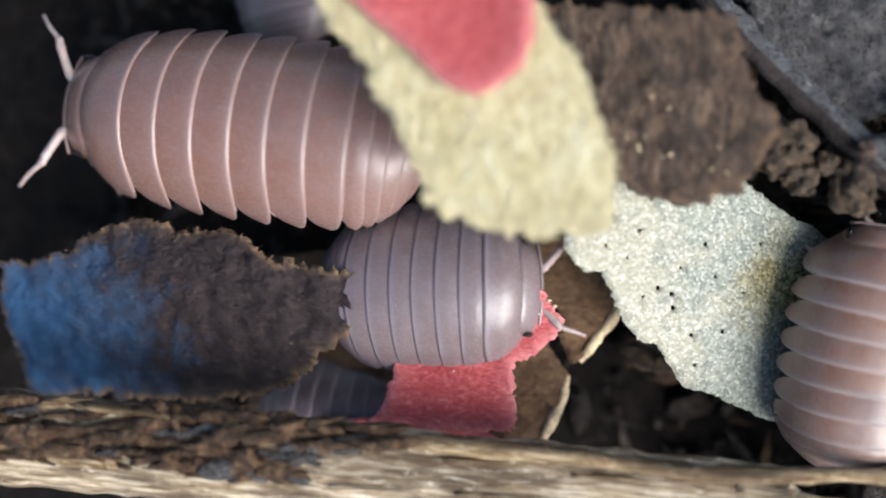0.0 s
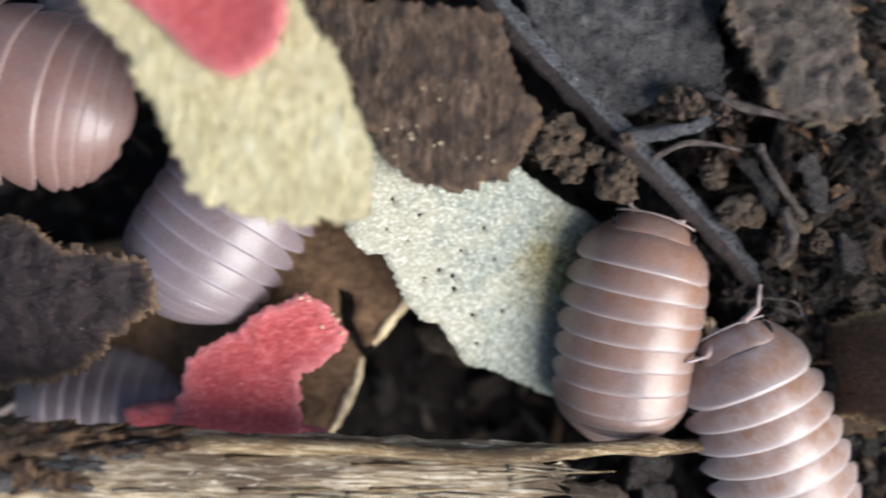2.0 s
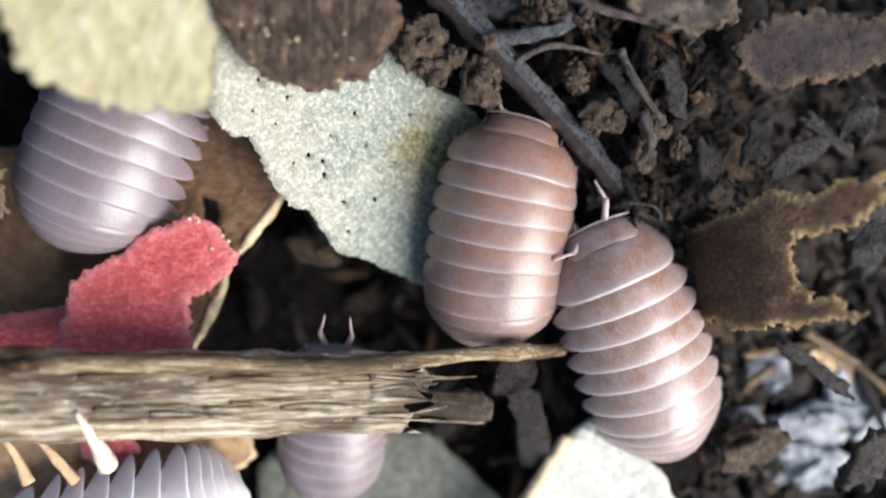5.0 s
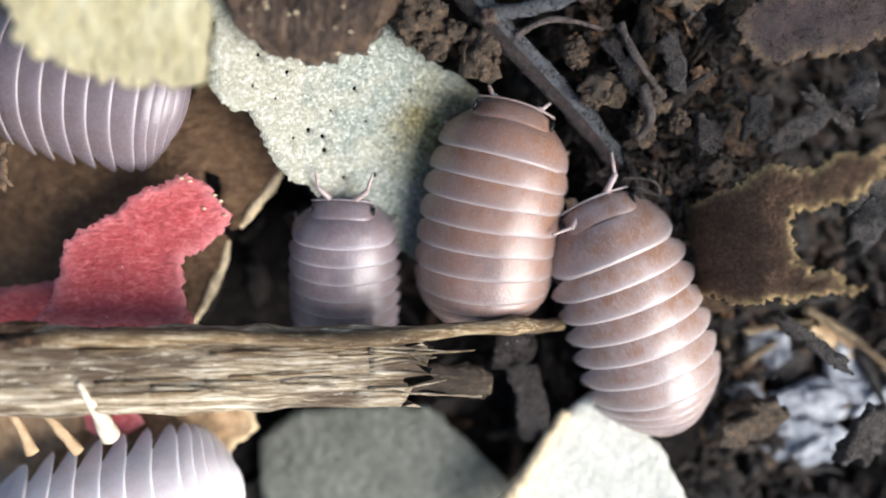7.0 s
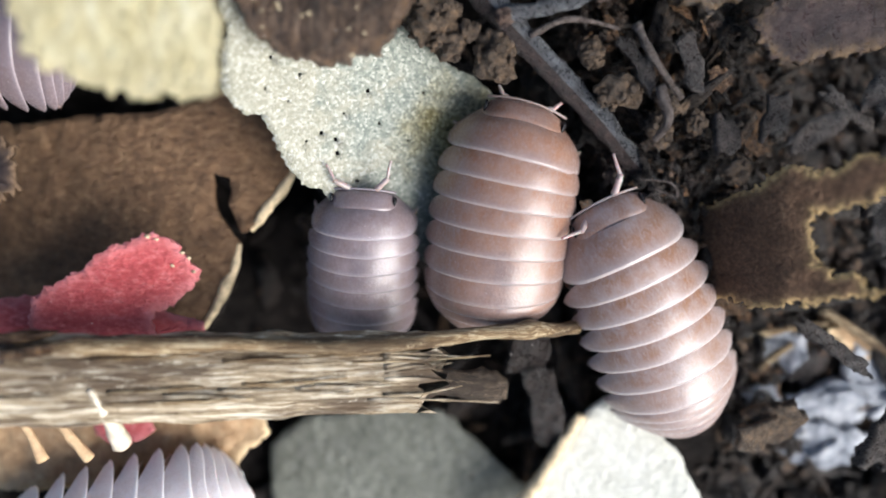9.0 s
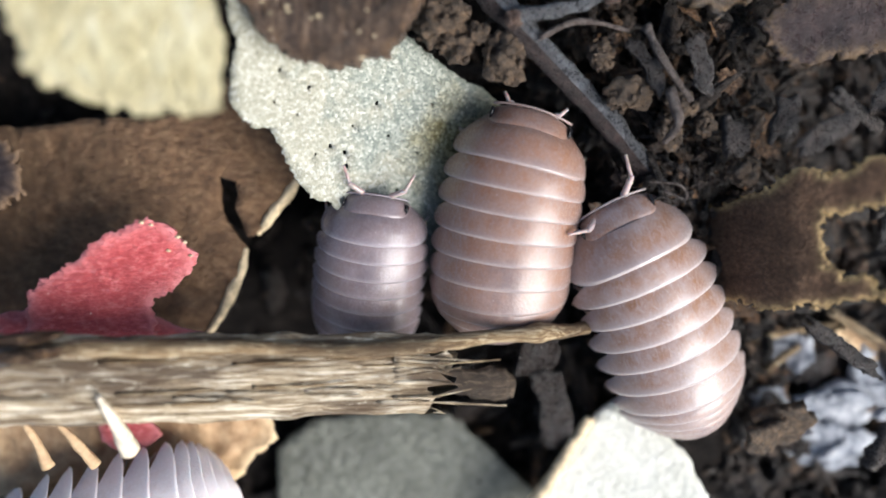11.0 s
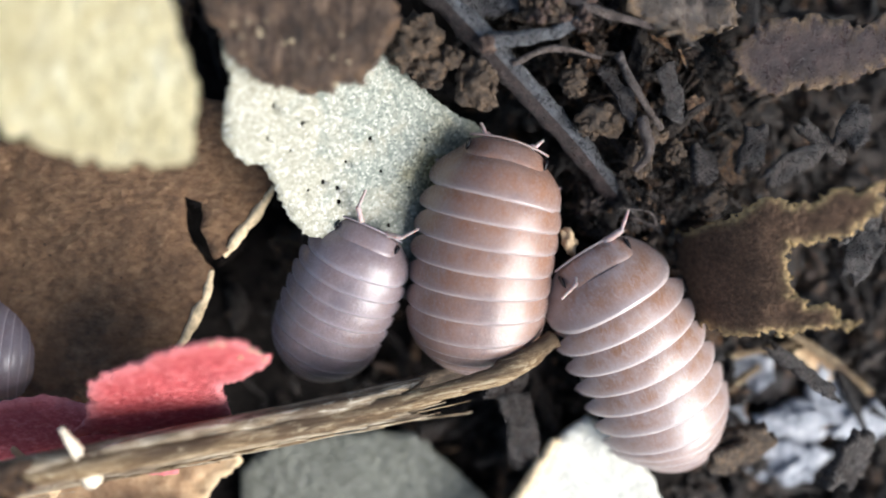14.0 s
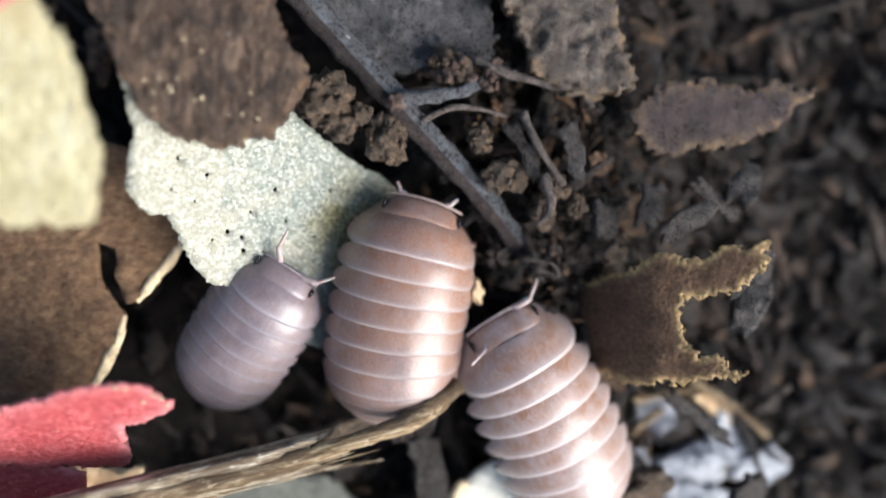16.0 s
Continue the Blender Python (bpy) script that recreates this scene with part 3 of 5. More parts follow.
    # Legs, mostly under the plates.
    for i in range(7):
        m = station(centres[i + 1])
        for side in (-1, 1):
            w = width * 0.46
            lean = (3 - i) * 0.02 * length
            v, f = tube(smooth_line([(0, side * w * 0.4, arch * 0.25), (lean * 0.3, side * w * 0.8, arch * 0.28), (lean * 0.7, side * w * 0.94, arch * 0.02), (lean, side * w * 0.99, -arch * 0.14)], 4), [width * r for r in np.linspace(0.028, 0.009, 13)], 6)
            part("leg", [m @ Vector(p) for p in v], f, M_LIMB, thing)
    return thing, feelers


amber, amber_feelers = woodlouse(15.6, 8.7, M_AMBER, "peach-brown woodlouse with pale ridged plates beside a pale leaf", -18, 58, 0.46, (20, -35), 0.0, 88.0, 0.16, 0.02, 0.1, 0.36)
blush, blush_feelers = woodlouse(16.6, 8.3, M_PEACH, "peach-brown woodlouse resting its head against another", 8, 48, 0.42, (-20, 25), 0.06, 72.0, 0.06, 0.08, 0.24, 0.75, 0.022)
dusky, dusky_feelers = woodlouse(11.7, 6.9, M_DUSK, "greyish lilac woodlouse climbing out from under a straw stem", 0, 50, 0.45, (25, -20), 0.0, 86.0, 0.2, 0.04)
mauve, mauve_feelers = woodlouse(24.2, 10.9, M_MAUVE, "large mauve-brown woodlouse with ridged plates crawling over litter", 0, 50, 0.40, (30, -30), 0.02, 76.0, 0.05, 0.0, 0.05, 1.1, 0.01)
lilac, lilac_feelers = woodlouse(14.6, 10.0, M_LILAC, "lilac-grey woodlouse half hidden beneath a straw-coloured leaf", 0, 50, 0.45, (10, -10))
rose, rose_feelers = woodlouse(17.5, 8.6, M_ROSE, "pale pinkish white woodlouse below a straw stem", 0, 45, 0.42, (0, 0), 0.08, 66.0, 0.05, 0.1, 0.4)
ashen, ashen_feelers = woodlouse(13, 7.6, M_LILAC, "pale grey woodlouse tucked in the dark below the leaves", 0, 45, 0.42, (0, 0))
shaded, shaded_feelers = woodlouse(13, 7.6, M_LILAC, "pale woodlouse in shadow behind a larger one", 0, 45, 0.42, (0, 0))

# ---- leaves, bark and stems ----
pale_leaf = leaf("leaf", [(-7.2, 7.5), (-6.4, 4.4), (-6.9, 1.0), (-5.9, -0.3), (-5.0, -0.3), (-4.4, -1.7), (-3.0, -4.1), (-1.8, -4.4), (-0.3, -7.0), (1.4, -7.3), (4.8, -9.2), (6.9, -8.9), (9.0, -5.3), (9.4, -0.3), (8.1, 1.7), (6.5, 2.5), (3.5, 4.4), (0.4, 7.0), (-3.1, 10.3), (-6.0, 10.0)], 0.4, lambda x, y: -0.4 * x + 0.2 * y, M_GREEN, "pale grey-green dry leaf with tiny dark holes", "leaf", (-6.3, 5.2, -2.0), jag=0.16, seed=1.0, step=0.12, teeth=0.12, holes=[(0.88, 1.27, 0.14), (4.05, 1.29, 0.10), (-0.51, -0.08, 0.09), (-1.02, -1.56, 0.13), (-1.79, -1.22, 0.14), (-2.6, -1.7, 0.10), (-2.12, -5.26, 0.09), (0.35, -5.67, 0.13), (-0.94, -2.34, 0.14), (1.49, -0.57, 0.10), (3.12, -1.52, 0.09), (1.93, -3.73, 0.13), (0.13, -3.92, 0.14), (-4.63, 1.11, 0.10), (-3.47, 0.48, 0.09), (-4.27, 2.83, 0.13), (-2.81, 1.98, 0.14), (5.49, -0.77, 0.10)])
straw_leaf = leaf("leaf", [(0.0, 0.0), (0.15, 2.0), (0.0, 3.8), (-0.4, 6.0), (-1.4, 8.6), (-3.0, 11.0), (-7.2, 16.5), (-14.3, 20.5), (-18.5, 19.0), (-15.2, 15.0), (-13.2, 11.8), (-11.5, 8.9), (-10.1, 6.0), (-9.6, 4.0), (-9.3, 2.4), (-8.2, 1.3), (-7.2, 0.9), (-5.8, 0.7), (-4.3, 0.1), (-2.5, -0.2)], 0.5, lambda x, y: -0.1 * x + 0.08 * y - 1.4, M_YELLOW, "thick straw-coloured dry leaf with a ragged edge", "leaf", jag=0.32, seed=2.0, step=0.1, teeth=0.3)
red_petal = leaf("red_leaf", [(0.00, 0.00), (1.30, 0.56), (2.22, 1.30), (2.69, 2.69), (2.69, 5.19), (0.00, 8.33), (-6.30, 8.89), (-7.87, 6.30), (-4.54, 3.43), (-3.43, 2.50), (-1.94, 1.02)], 0.3, lambda x, y: 0.02 * (x + 1) ** 2 - 0.02 * y, M_RED, "coral red leaf scrap lying on a straw-coloured leaf", "leaf", jag=0.2, seed=3.0)
bark = leaf("bark_piece", [(-7.7, 6.6), (-6.2, 3.4), (-4.5, 0.2), (-3.1, -2.4), (-0.9, -4.2), (1.0, -4.2), (3.7, -3.6), (4.5, -2.0), (5.7, -0.9), (4.2, 1.7), (3.3, 5.2)], 1.6, lambda x, y: 0.5 - 0.02 * x * x + 0.06 * y, M_BARK, "dark brown bark piece with rough top and pale edge", "bark", (-7.9, 11.6, 2.6), jag=0.3, seed=4.0, rough=0.45, step=0.12, teeth=0.2, cell=0.35)

for i in range(16):
    rng = random.Random(i + 70)
    x, y = rng.uniform(-3.5, 3.5), rng.uniform(-4.5, 1.5)
    v, f = lump(rng.uniform(0.07, 0.16), 0.07, 0.06, 0.5, i + 3.0, 2)
    part("grit", [q + Vector((x, y, 0.5 - 0.02 * x * x + 0.06 * y + 0.35 * fuzz((x, y, 0), 0.9, 5, 7.0) + 0.04)) for q in v], f, M_GRIT, bark, "pale speck of grit")
black_leaf = leaf("leaf", [(-12.3, 1.4), (-8.5, 1.7), (-7.8, 2.3), (-5.3, 3.3), (-3.5, 4.1), (-0.6, 4.0), (0.8, 3.5), (3.5, 3.4), (5.9, 1.8), (9.5, 1.3), (11.1, 0.5), (10.8, -2.0), (6.9, -4.8), (4.2, -6.7), (-2.6, -6.8), (-12.1, -7.0)], 0.4, lambda x, y: 0.35 + 0.08 * y - 0.035 * (y - 2) ** 2 - 0.006 * x * x, M_BLACK, "nearly black decayed leaf with a bluish sheen painted in", "leaf", (-35.7, 2.7, 1.2), jag=0.4, seed=5.0, rough=0.35, rim_width=0.14, step=0.1, teeth=0.3, cell=0.3)
brown_leaf = leaf("leaf", [(-3.2, 6.8), (-0.6, 7.4), (0.6, 9.2), (3.6, 8.6), (5.6, 5.4), (6.0, 3.9), (5.5, 3.1), (4.2, 1.2), (2.9, -0.5), (2.3, -0.8), (1.95, 0.1), (1.75, 1.2), (1.65, 2.7), (0.7, 3.0), (0.75, 1.6), (1.05, 0.3), (1.9, -1.1), (2.2, -1.4), (1.9, -2.6), (1.2, -3.9), (0.4, -5.4), (-0.6, -7.0), (-3.5, -9.3), (-7.8, -9.9), (-19.8, -7.9), (-19.8, 5.9)], 0.55, lambda x, y: 0.02 * x - 0.012 * (x + 3) ** 2 - 0.01 * y * y, M_BROWN, "brown curled dead leaf with a pale torn rim", "leaf", (-15.7, -1.1, -4.5), jag=0.18, seed=6.0, rough=0.3, rim_width=0.3)
line = smooth_line([(5.9, 3.7, -1.0), (5.4, 2.9, -0.9), (4.2, 1.2, -0.6), (3.4, 0.2, -0.5), (2.9, -0.5, -0.4)], 7)
v, f = tube(line, [0.15 + 0.2 * math.sin(math.pi * (k + 1) / (len(line) + 1)) for k in range(len(line))], 8, 0.5, 3.0, 0.8)
part("torn_rim", v, f, M_RIM, brown_leaf, "pale cream torn rim")
line = smooth_line([(2.2, -1.3, -0.35), (1.95, -2.6, -0.35), (1.25, -3.9, -0.4), (0.5, -5.4, -0.5), (-0.6, -7.0, -0.6)], 7)
v, f = tube(line, [0.15 + 0.2 * math.sin(math.pi * (k + 1) / (len(line) + 1)) for k in range(len(line))], 8, 0.5, 3.0, 0.8)
part("torn_rim", v, f, M_RIM, brown_leaf, "pale cream torn rim")
red_scrap = leaf("red_leaf", [(-5.0, 3.0), (-2.8, 4.3), (-0.8, 5.6), (1.0, 6.6), (2.3, 6.9), (3.6, 6.1), (4.7, 4.6), (4.0, 3.3), (1.7, 1.7), (1.9, -2.0), (-7.0, -2.0), (-5.3, 1.0)], 0.3, lambda x, y: 0.02 * y * y - 0.06 * x, M_RED, "dusty red leaf scrap standing against a brown leaf", "leaf", jag=0.28, seed=7.0, rough=0.12, step=0.12, teeth=0.2)
for i, (x, y) in enumerate([(3.15, 4.87), (4.15, 5.3), (4.31, 4.47), (3.81, 5.63), (2.49, 6.46), (1.99, 6.63)]):
    v, f = lump(0.13, 0.08, 0.08, 0.6, i + 3.0, 3)
    part("grit", [p + Vector((x, y, 0.02 * y * y - 0.06 * x + 0.08)) for p in v], f, M_GRIT, red_scrap, "pale speck of grit")
red_base = leaf("red_leaf", [(-6.1, 1.2), (-3.4, 1.5), (-0.8, 1.9), (2.6, 1.2), (6.9, -0.2), (6.9, -2.8), (-6.1, -2.8)], 0.3, lambda x, y: 0.03 * x, M_RED, "dark red leaf scrap lying on a brown leaf", "leaf", (-22.1, -6.6, -3.2), jag=0.2, seed=8.0)
ragged_leaf = leaf("leaf", [(-6.8, 0.6), (-4.8, 1.5), (-2.0, 2.6), (-0.9, 3.6), (1.7, 3.8), (4.7, 4.8), (4.2, 3.2), (3.2, 2.0), (1.2, 1.5), (0.4, 0.7), (0.7, -1.1), (1.0, -1.8), (2.7, -2.1), (3.0, -2.7), (4.0, -3.0), (0.7, -3.4), (-2.0, -4.3), (-4.2, -3.3), (-6.8, -2.7)], 0.3, lambda x, y: 0.55 * x - 0.5 * max(0, -x - 0.4) ** 1.5, M_LACY, "dark brown ragged leaf with ochre torn edges", "leaf", (18.6, -2.0, 0.7), jag=0.42, seed=9.0, rough=0.16, rim_width=0.12, step=0.07, teeth=0.34, cell=0.22)
slab = leaf("bark_piece", [(-6.8, 5.6), (-6.0, 0.7), (-4.1, -1.6), (-1.5, -4.7), (1.8, -3.7), (5.5, -3.1), (5.2, 0.9), (5.8, 5.9)], 1.6, lambda x, y: 0.4 - 0.03 * y, M_SLAB, "grey weathered bark slab with a cracked surface", "bark", (2.9, 16.4, -2.2), jag=0.35, seed=10.0, rough=0.6, step=0.12, teeth=0.25, cell=0.35)
chip_a = leaf("wood_chip", [(-4.2, 2.6), (-2.7, 0.3), (-2.0, -1.9), (-0.1, -3.8), (1.9, -4.4), (4.7, -3.1), (3.5, 0.5), (2.9, 5.0), (-4.0, 4.8)], 1.8, lambda x, y: 0.3 - 0.08 * x, M_CHIP, "brown-grey wood chip with a tan broken end", "wood chip", (12.1, 14.9, -0.6), jag=0.45, seed=11.0, rough=0.7, step=0.1, teeth=0.3, cell=0.3)
chip_b = leaf("bark_piece", [(-5.1, -0.4), (-3.3, 1.8), (-0.2, 2.0), (6.7, 1.7), (4.6, -0.5), (0.5, -2.2), (-3.2, -2.4)], 0.9, lambda x, y: 0.2, M_PURPLE, "purplish brown flat bark flake", "bark", (21.6, 10.3, -1.4), jag=0.5, seed=12.0, rough=0.3, step=0.1, teeth=0.14)
cream_leaf = leaf("leaf", [(-7.3, -4.9), (-4.4, -1.3), (-1.6, 3.3), (0.2, 4.4), (2.3, 2.8), (4.2, 0.8), (6.6, -4.9)], 0.5, lambda x, y: 0.1 * x, M_PALE, "cream leaf with a bright rolled edge under a woodlouse", "leaf", (9.5, -16.4, -6.3), jag=0.25, seed=13.0)
line = smooth_line([(-7.6, -5.4, -0.4), (-6.2, -3.4, -0.3), (-4.6, -1.3, -0.1), (-3.2, 1.0, 0.0), (-1.9, 3.1, 0.1)], 8)
v, f = tube(line, [0.62 - 0.25 * k / len(line) for k in range(len(line))], 10, 0.4, 9.0, 0.8)
part("rolled_edge", v, f, M_RIM, cream_leaf, "bright tan rolled leaf edge", True, {"rim": [0.5] * len(v)})
ash_leaf = leaf("leaf", [(-8.8, 1.2), (-6.2, 3.4), (-0.3, 4.0), (2.6, 3.6), (5.2, 1.5), (9.2, -2.6), (7.0, -5.6), (-8.5, -5.6)], 0.5, lambda x, y: -0.01 * x * x - 0.02 * y * y, M_ASH, "grey-green blurred leaf lying deep under the stem", "leaf", (-3.9, -17.2, -8.8), jag=0.25, seed=14.0)
tan_leaf = leaf("leaf", [(-10.1, 2.0), (1.6, 2.4), (7.1, 2.7), (7.5, -0.1), (4.0, -3.5), (-10.1, -3.5)], 0.4, lambda x, y: 0.3 * (fuzz((x, y, 0), 0.3, 3)), M_TAN, "tan leaf scraps beneath a straw stem", "leaf", (-19.6, -14.4, -5.6), jag=0.4, seed=15.0, rough=0.5)
red_bit = leaf("red_leaf", [(-2.0, 1.2), (1.1, 1.3), (2.1, -0.4), (0.4, -1.3), (-1.6, -0.8)], 0.3, lambda x, y: 0.05 * x, M_RED, "small red leaf scrap among tan litter", "leaf", (-20.7, -13.4, -4.2), jag=0.2, seed=16.0)


def build_twig():
    twig = tagged(new("twig"), "dark grey angular twig with a side shoot and painted wet glints", "twig")
    line = smooth_line([(-6.5, 20.8, -1.5), (-3.8, 17.2, -1.4), (-0.6, 13.8, -1.5), (2.5, 10.5, -1.3), (5.5, 7.5, -2.0), (8.3, 4.7, -2.8), (11.1, 1.7, -4.2), (14.5, -0.8, -5.8)], 9)
    verts, faces, strip, ring = [], [], [], [(-1.0, -0.1), (-0.62, 0.5), (-0.12, 0.86), (0.1, 0.9), (0.55, 0.62), (0.98, 0.2), (0.9, -0.5), (0.0, -0.9), (-0.8, -0.6)]
    for i, p in enumerate(line):
        d = (line[min(i + 1, len(line) - 1)] - line[max(i - 1, 0)]).normalized()
        a = d.cross(Vector((0, 0, 1))).normalized()
        b = a.cross(d)
        r = 0.86 - 0.003 * i + 0.1 * fuzz((i * 0.6, 0, 0), 0.5, 3, 4.0)
        for k, (c, h) in enumerate(ring):
            w = r * (1 + 0.3 * fuzz((i * 0.5, k * 2.0, 0), 0.8, 3, 8.0))
            verts.append(p - a * (c * w) + b * (h * w * 0.95))
    m = len(ring)
    for i in range(len(line) - 1):
        for k in range(m):
            q = (k + 1) % m
            (strip if k in (0, 1, 8) else faces).append((i * m + k, (i + 1) * m + k, (i + 1) * m + q, i * m + q))
    faces += [tuple(range(m)), tuple((len(line) - 1) * m + k for k in range(m - 1, -1, -1))]
    stem = part("stem", verts, faces, M_TWIG, twig, "twig wood with sky sheen in its bluish grey")
    # This side keeps the twig's brown, without the painted sheen.
    part("bark_strip", verts, strip, M_TWIGBARK, twig, "dark brown bark along one side")
    line = smooth_line([(2.4, 10.5, -0.9), (4.6, 10.7, -0.3), (6.4, 11.1, -0.3), (7.9, 11.9, -0.8)], 8)
    v, f = tube(line, [0.5 - 0.008 * i for i in range(len(line))], 8, 0.35, 6.0)
    part("side_shoot", v, f, M_TWIG, twig)
    rng = random.Random(31)
    for i in range(26):
        p = rng.choice(((2.6, 10.4, -0.5, 0.5), (7.6, 12.0, -0.4, 1.0), (5.6, 12.2, -0.2, 0.9)))
        v, f = lump(rng.uniform(0.15, 0.4), rng.uniform(0.15, 0.35), 0.25, 0.5, i * 1.9, 3, 1.2)
        c = Vector((p[0] + rng.gauss(0, p[3]) * 0.7, p[1] + rng.gauss(0, p[3]) * 0.5, p[2] + rng.uniform(-0.2, 0.3)))
        part("bark_scale", [q + c for q in v], f, M_RUST, stem, "reddish brown bark scale")


build_twig()
for line, size in (([(4.0, 9.4, -1.0), (5.7, 10.1, -0.4), (7.3, 10.1, -0.6), (9.1, 9.8, -1.4)], 0.17), ([(10.0, 10.0, -1.0), (10.9, 8.0, -0.6), (12.6, 5.8, -1.2)], 0.26), ([(7.1, 13.0, -1.0), (8.9, 12.2, -0.4), (12.9, 11.3, -1.0)], 0.3), ([(11.2, 6.4, -0.4), (11.6, 4.5, -0.2), (11.0, 3.5, -1.0)], 0.3), ([(11.3, 0.8, -2.4), (12.5, 0.3, -2.0), (12.1, 1.1, -1.8), (10.4, 1.3, -2.2)], 0.09)):
    line = smooth_line(line, 7)
    v, f = tube(line, [size * (1.1 - 0.5 * i / len(line)) for i in range(len(line))], 8, 0.5, size * 20)
    tagged(part("rootlet", v, f, M_ROOT), "thin brown rootlet lying on dark soil", "root", "rootlets on the soil")


for i, (x, y, z, a, b, c) in enumerate([(-1.5, 10.4, -1.2, 1.5, 1.6, 1.2), (-0.6, 9.0, -1.4, 0.9, 1.0, 0.8), (2.0, 8.3, -1.5, 1.5, 1.2, 1.1), (0.6, 9.7, -1.0, 0.6, 0.6, 0.5), (9.1, 6.3, -1.6, 1.4, 1.0, 0.9), (12.1, 5.8, -1.8, 0.7, 1.2, 0.7), (11.5, 4.2, -2.0, 1.1, 0.7, 0.7), (5.8, 12.3, -1.0, 1.5, 1.1, 1), (7.5, 8.5, -1.5, 0.7, 1.0, 0.7), (15.9, 1.8, -2.2, 0.8, 0.9, 0.8), (13.6, 4.6, -2.0, 0.7, 0.6, 0.6), (-8.6, -1.6, -7.5, 1.7, 0.7, 0.8)]):
    v, f = lump(a * 0.9, b * 0.9, c * 0.9, 0.5, i * 1.7 + 1, 4, 1.0)
    rng, grains = random.Random(i + 200), ([], [])
    for k in range(60):
        w, h = rng.uniform(0, 2 * math.pi), rng.uniform(-0.3, 1.0)
        at = Vector((a * math.cos(w) * math.sqrt(1 - h * h), b * math.sin(w) * math.sqrt(1 - h * h), c * h)) * rng.uniform(0.75, 1.0)
        size = rng.uniform(0.06, 0.24) * (a + b) / 2
        gv, gf = lump(size, size * rng.uniform(0.6, 1.0), size * 0.8, 0.6, k * 1.1 + i, 3, 1.4)
        grains[1].extend(tuple(t + len(grains[0]) for t in q) for q in gf)
        grains[0].extend(p + at for p in gv)
    clod = part("soil_clod", v, f, M_CLOD)
    clod.matrix_basis = mm(x, y, z, 0, 0, i * 47)
    tagged(part("grit_crust", *grains, M_CLOD, clod), "", "", "", "stuff")
    tagged(clod, "crumbly ochre-brown soil clod", "soil clod", "soil clods")


v, f = lump(0.42, 0.75, 0.4, 0.6, 21.0, 3, 1.4)
crumb = part("leaf_crumb", v, f, M_TAN, None, "", True, {"rim": [0.6] * len(v)})
crumb.matrix_basis = mm(7.7, -0.7, -3.2, 0, 0, 15)
tagged(crumb, "tiny yellowish leaf crumb between two woodlice", "leaf crumb")


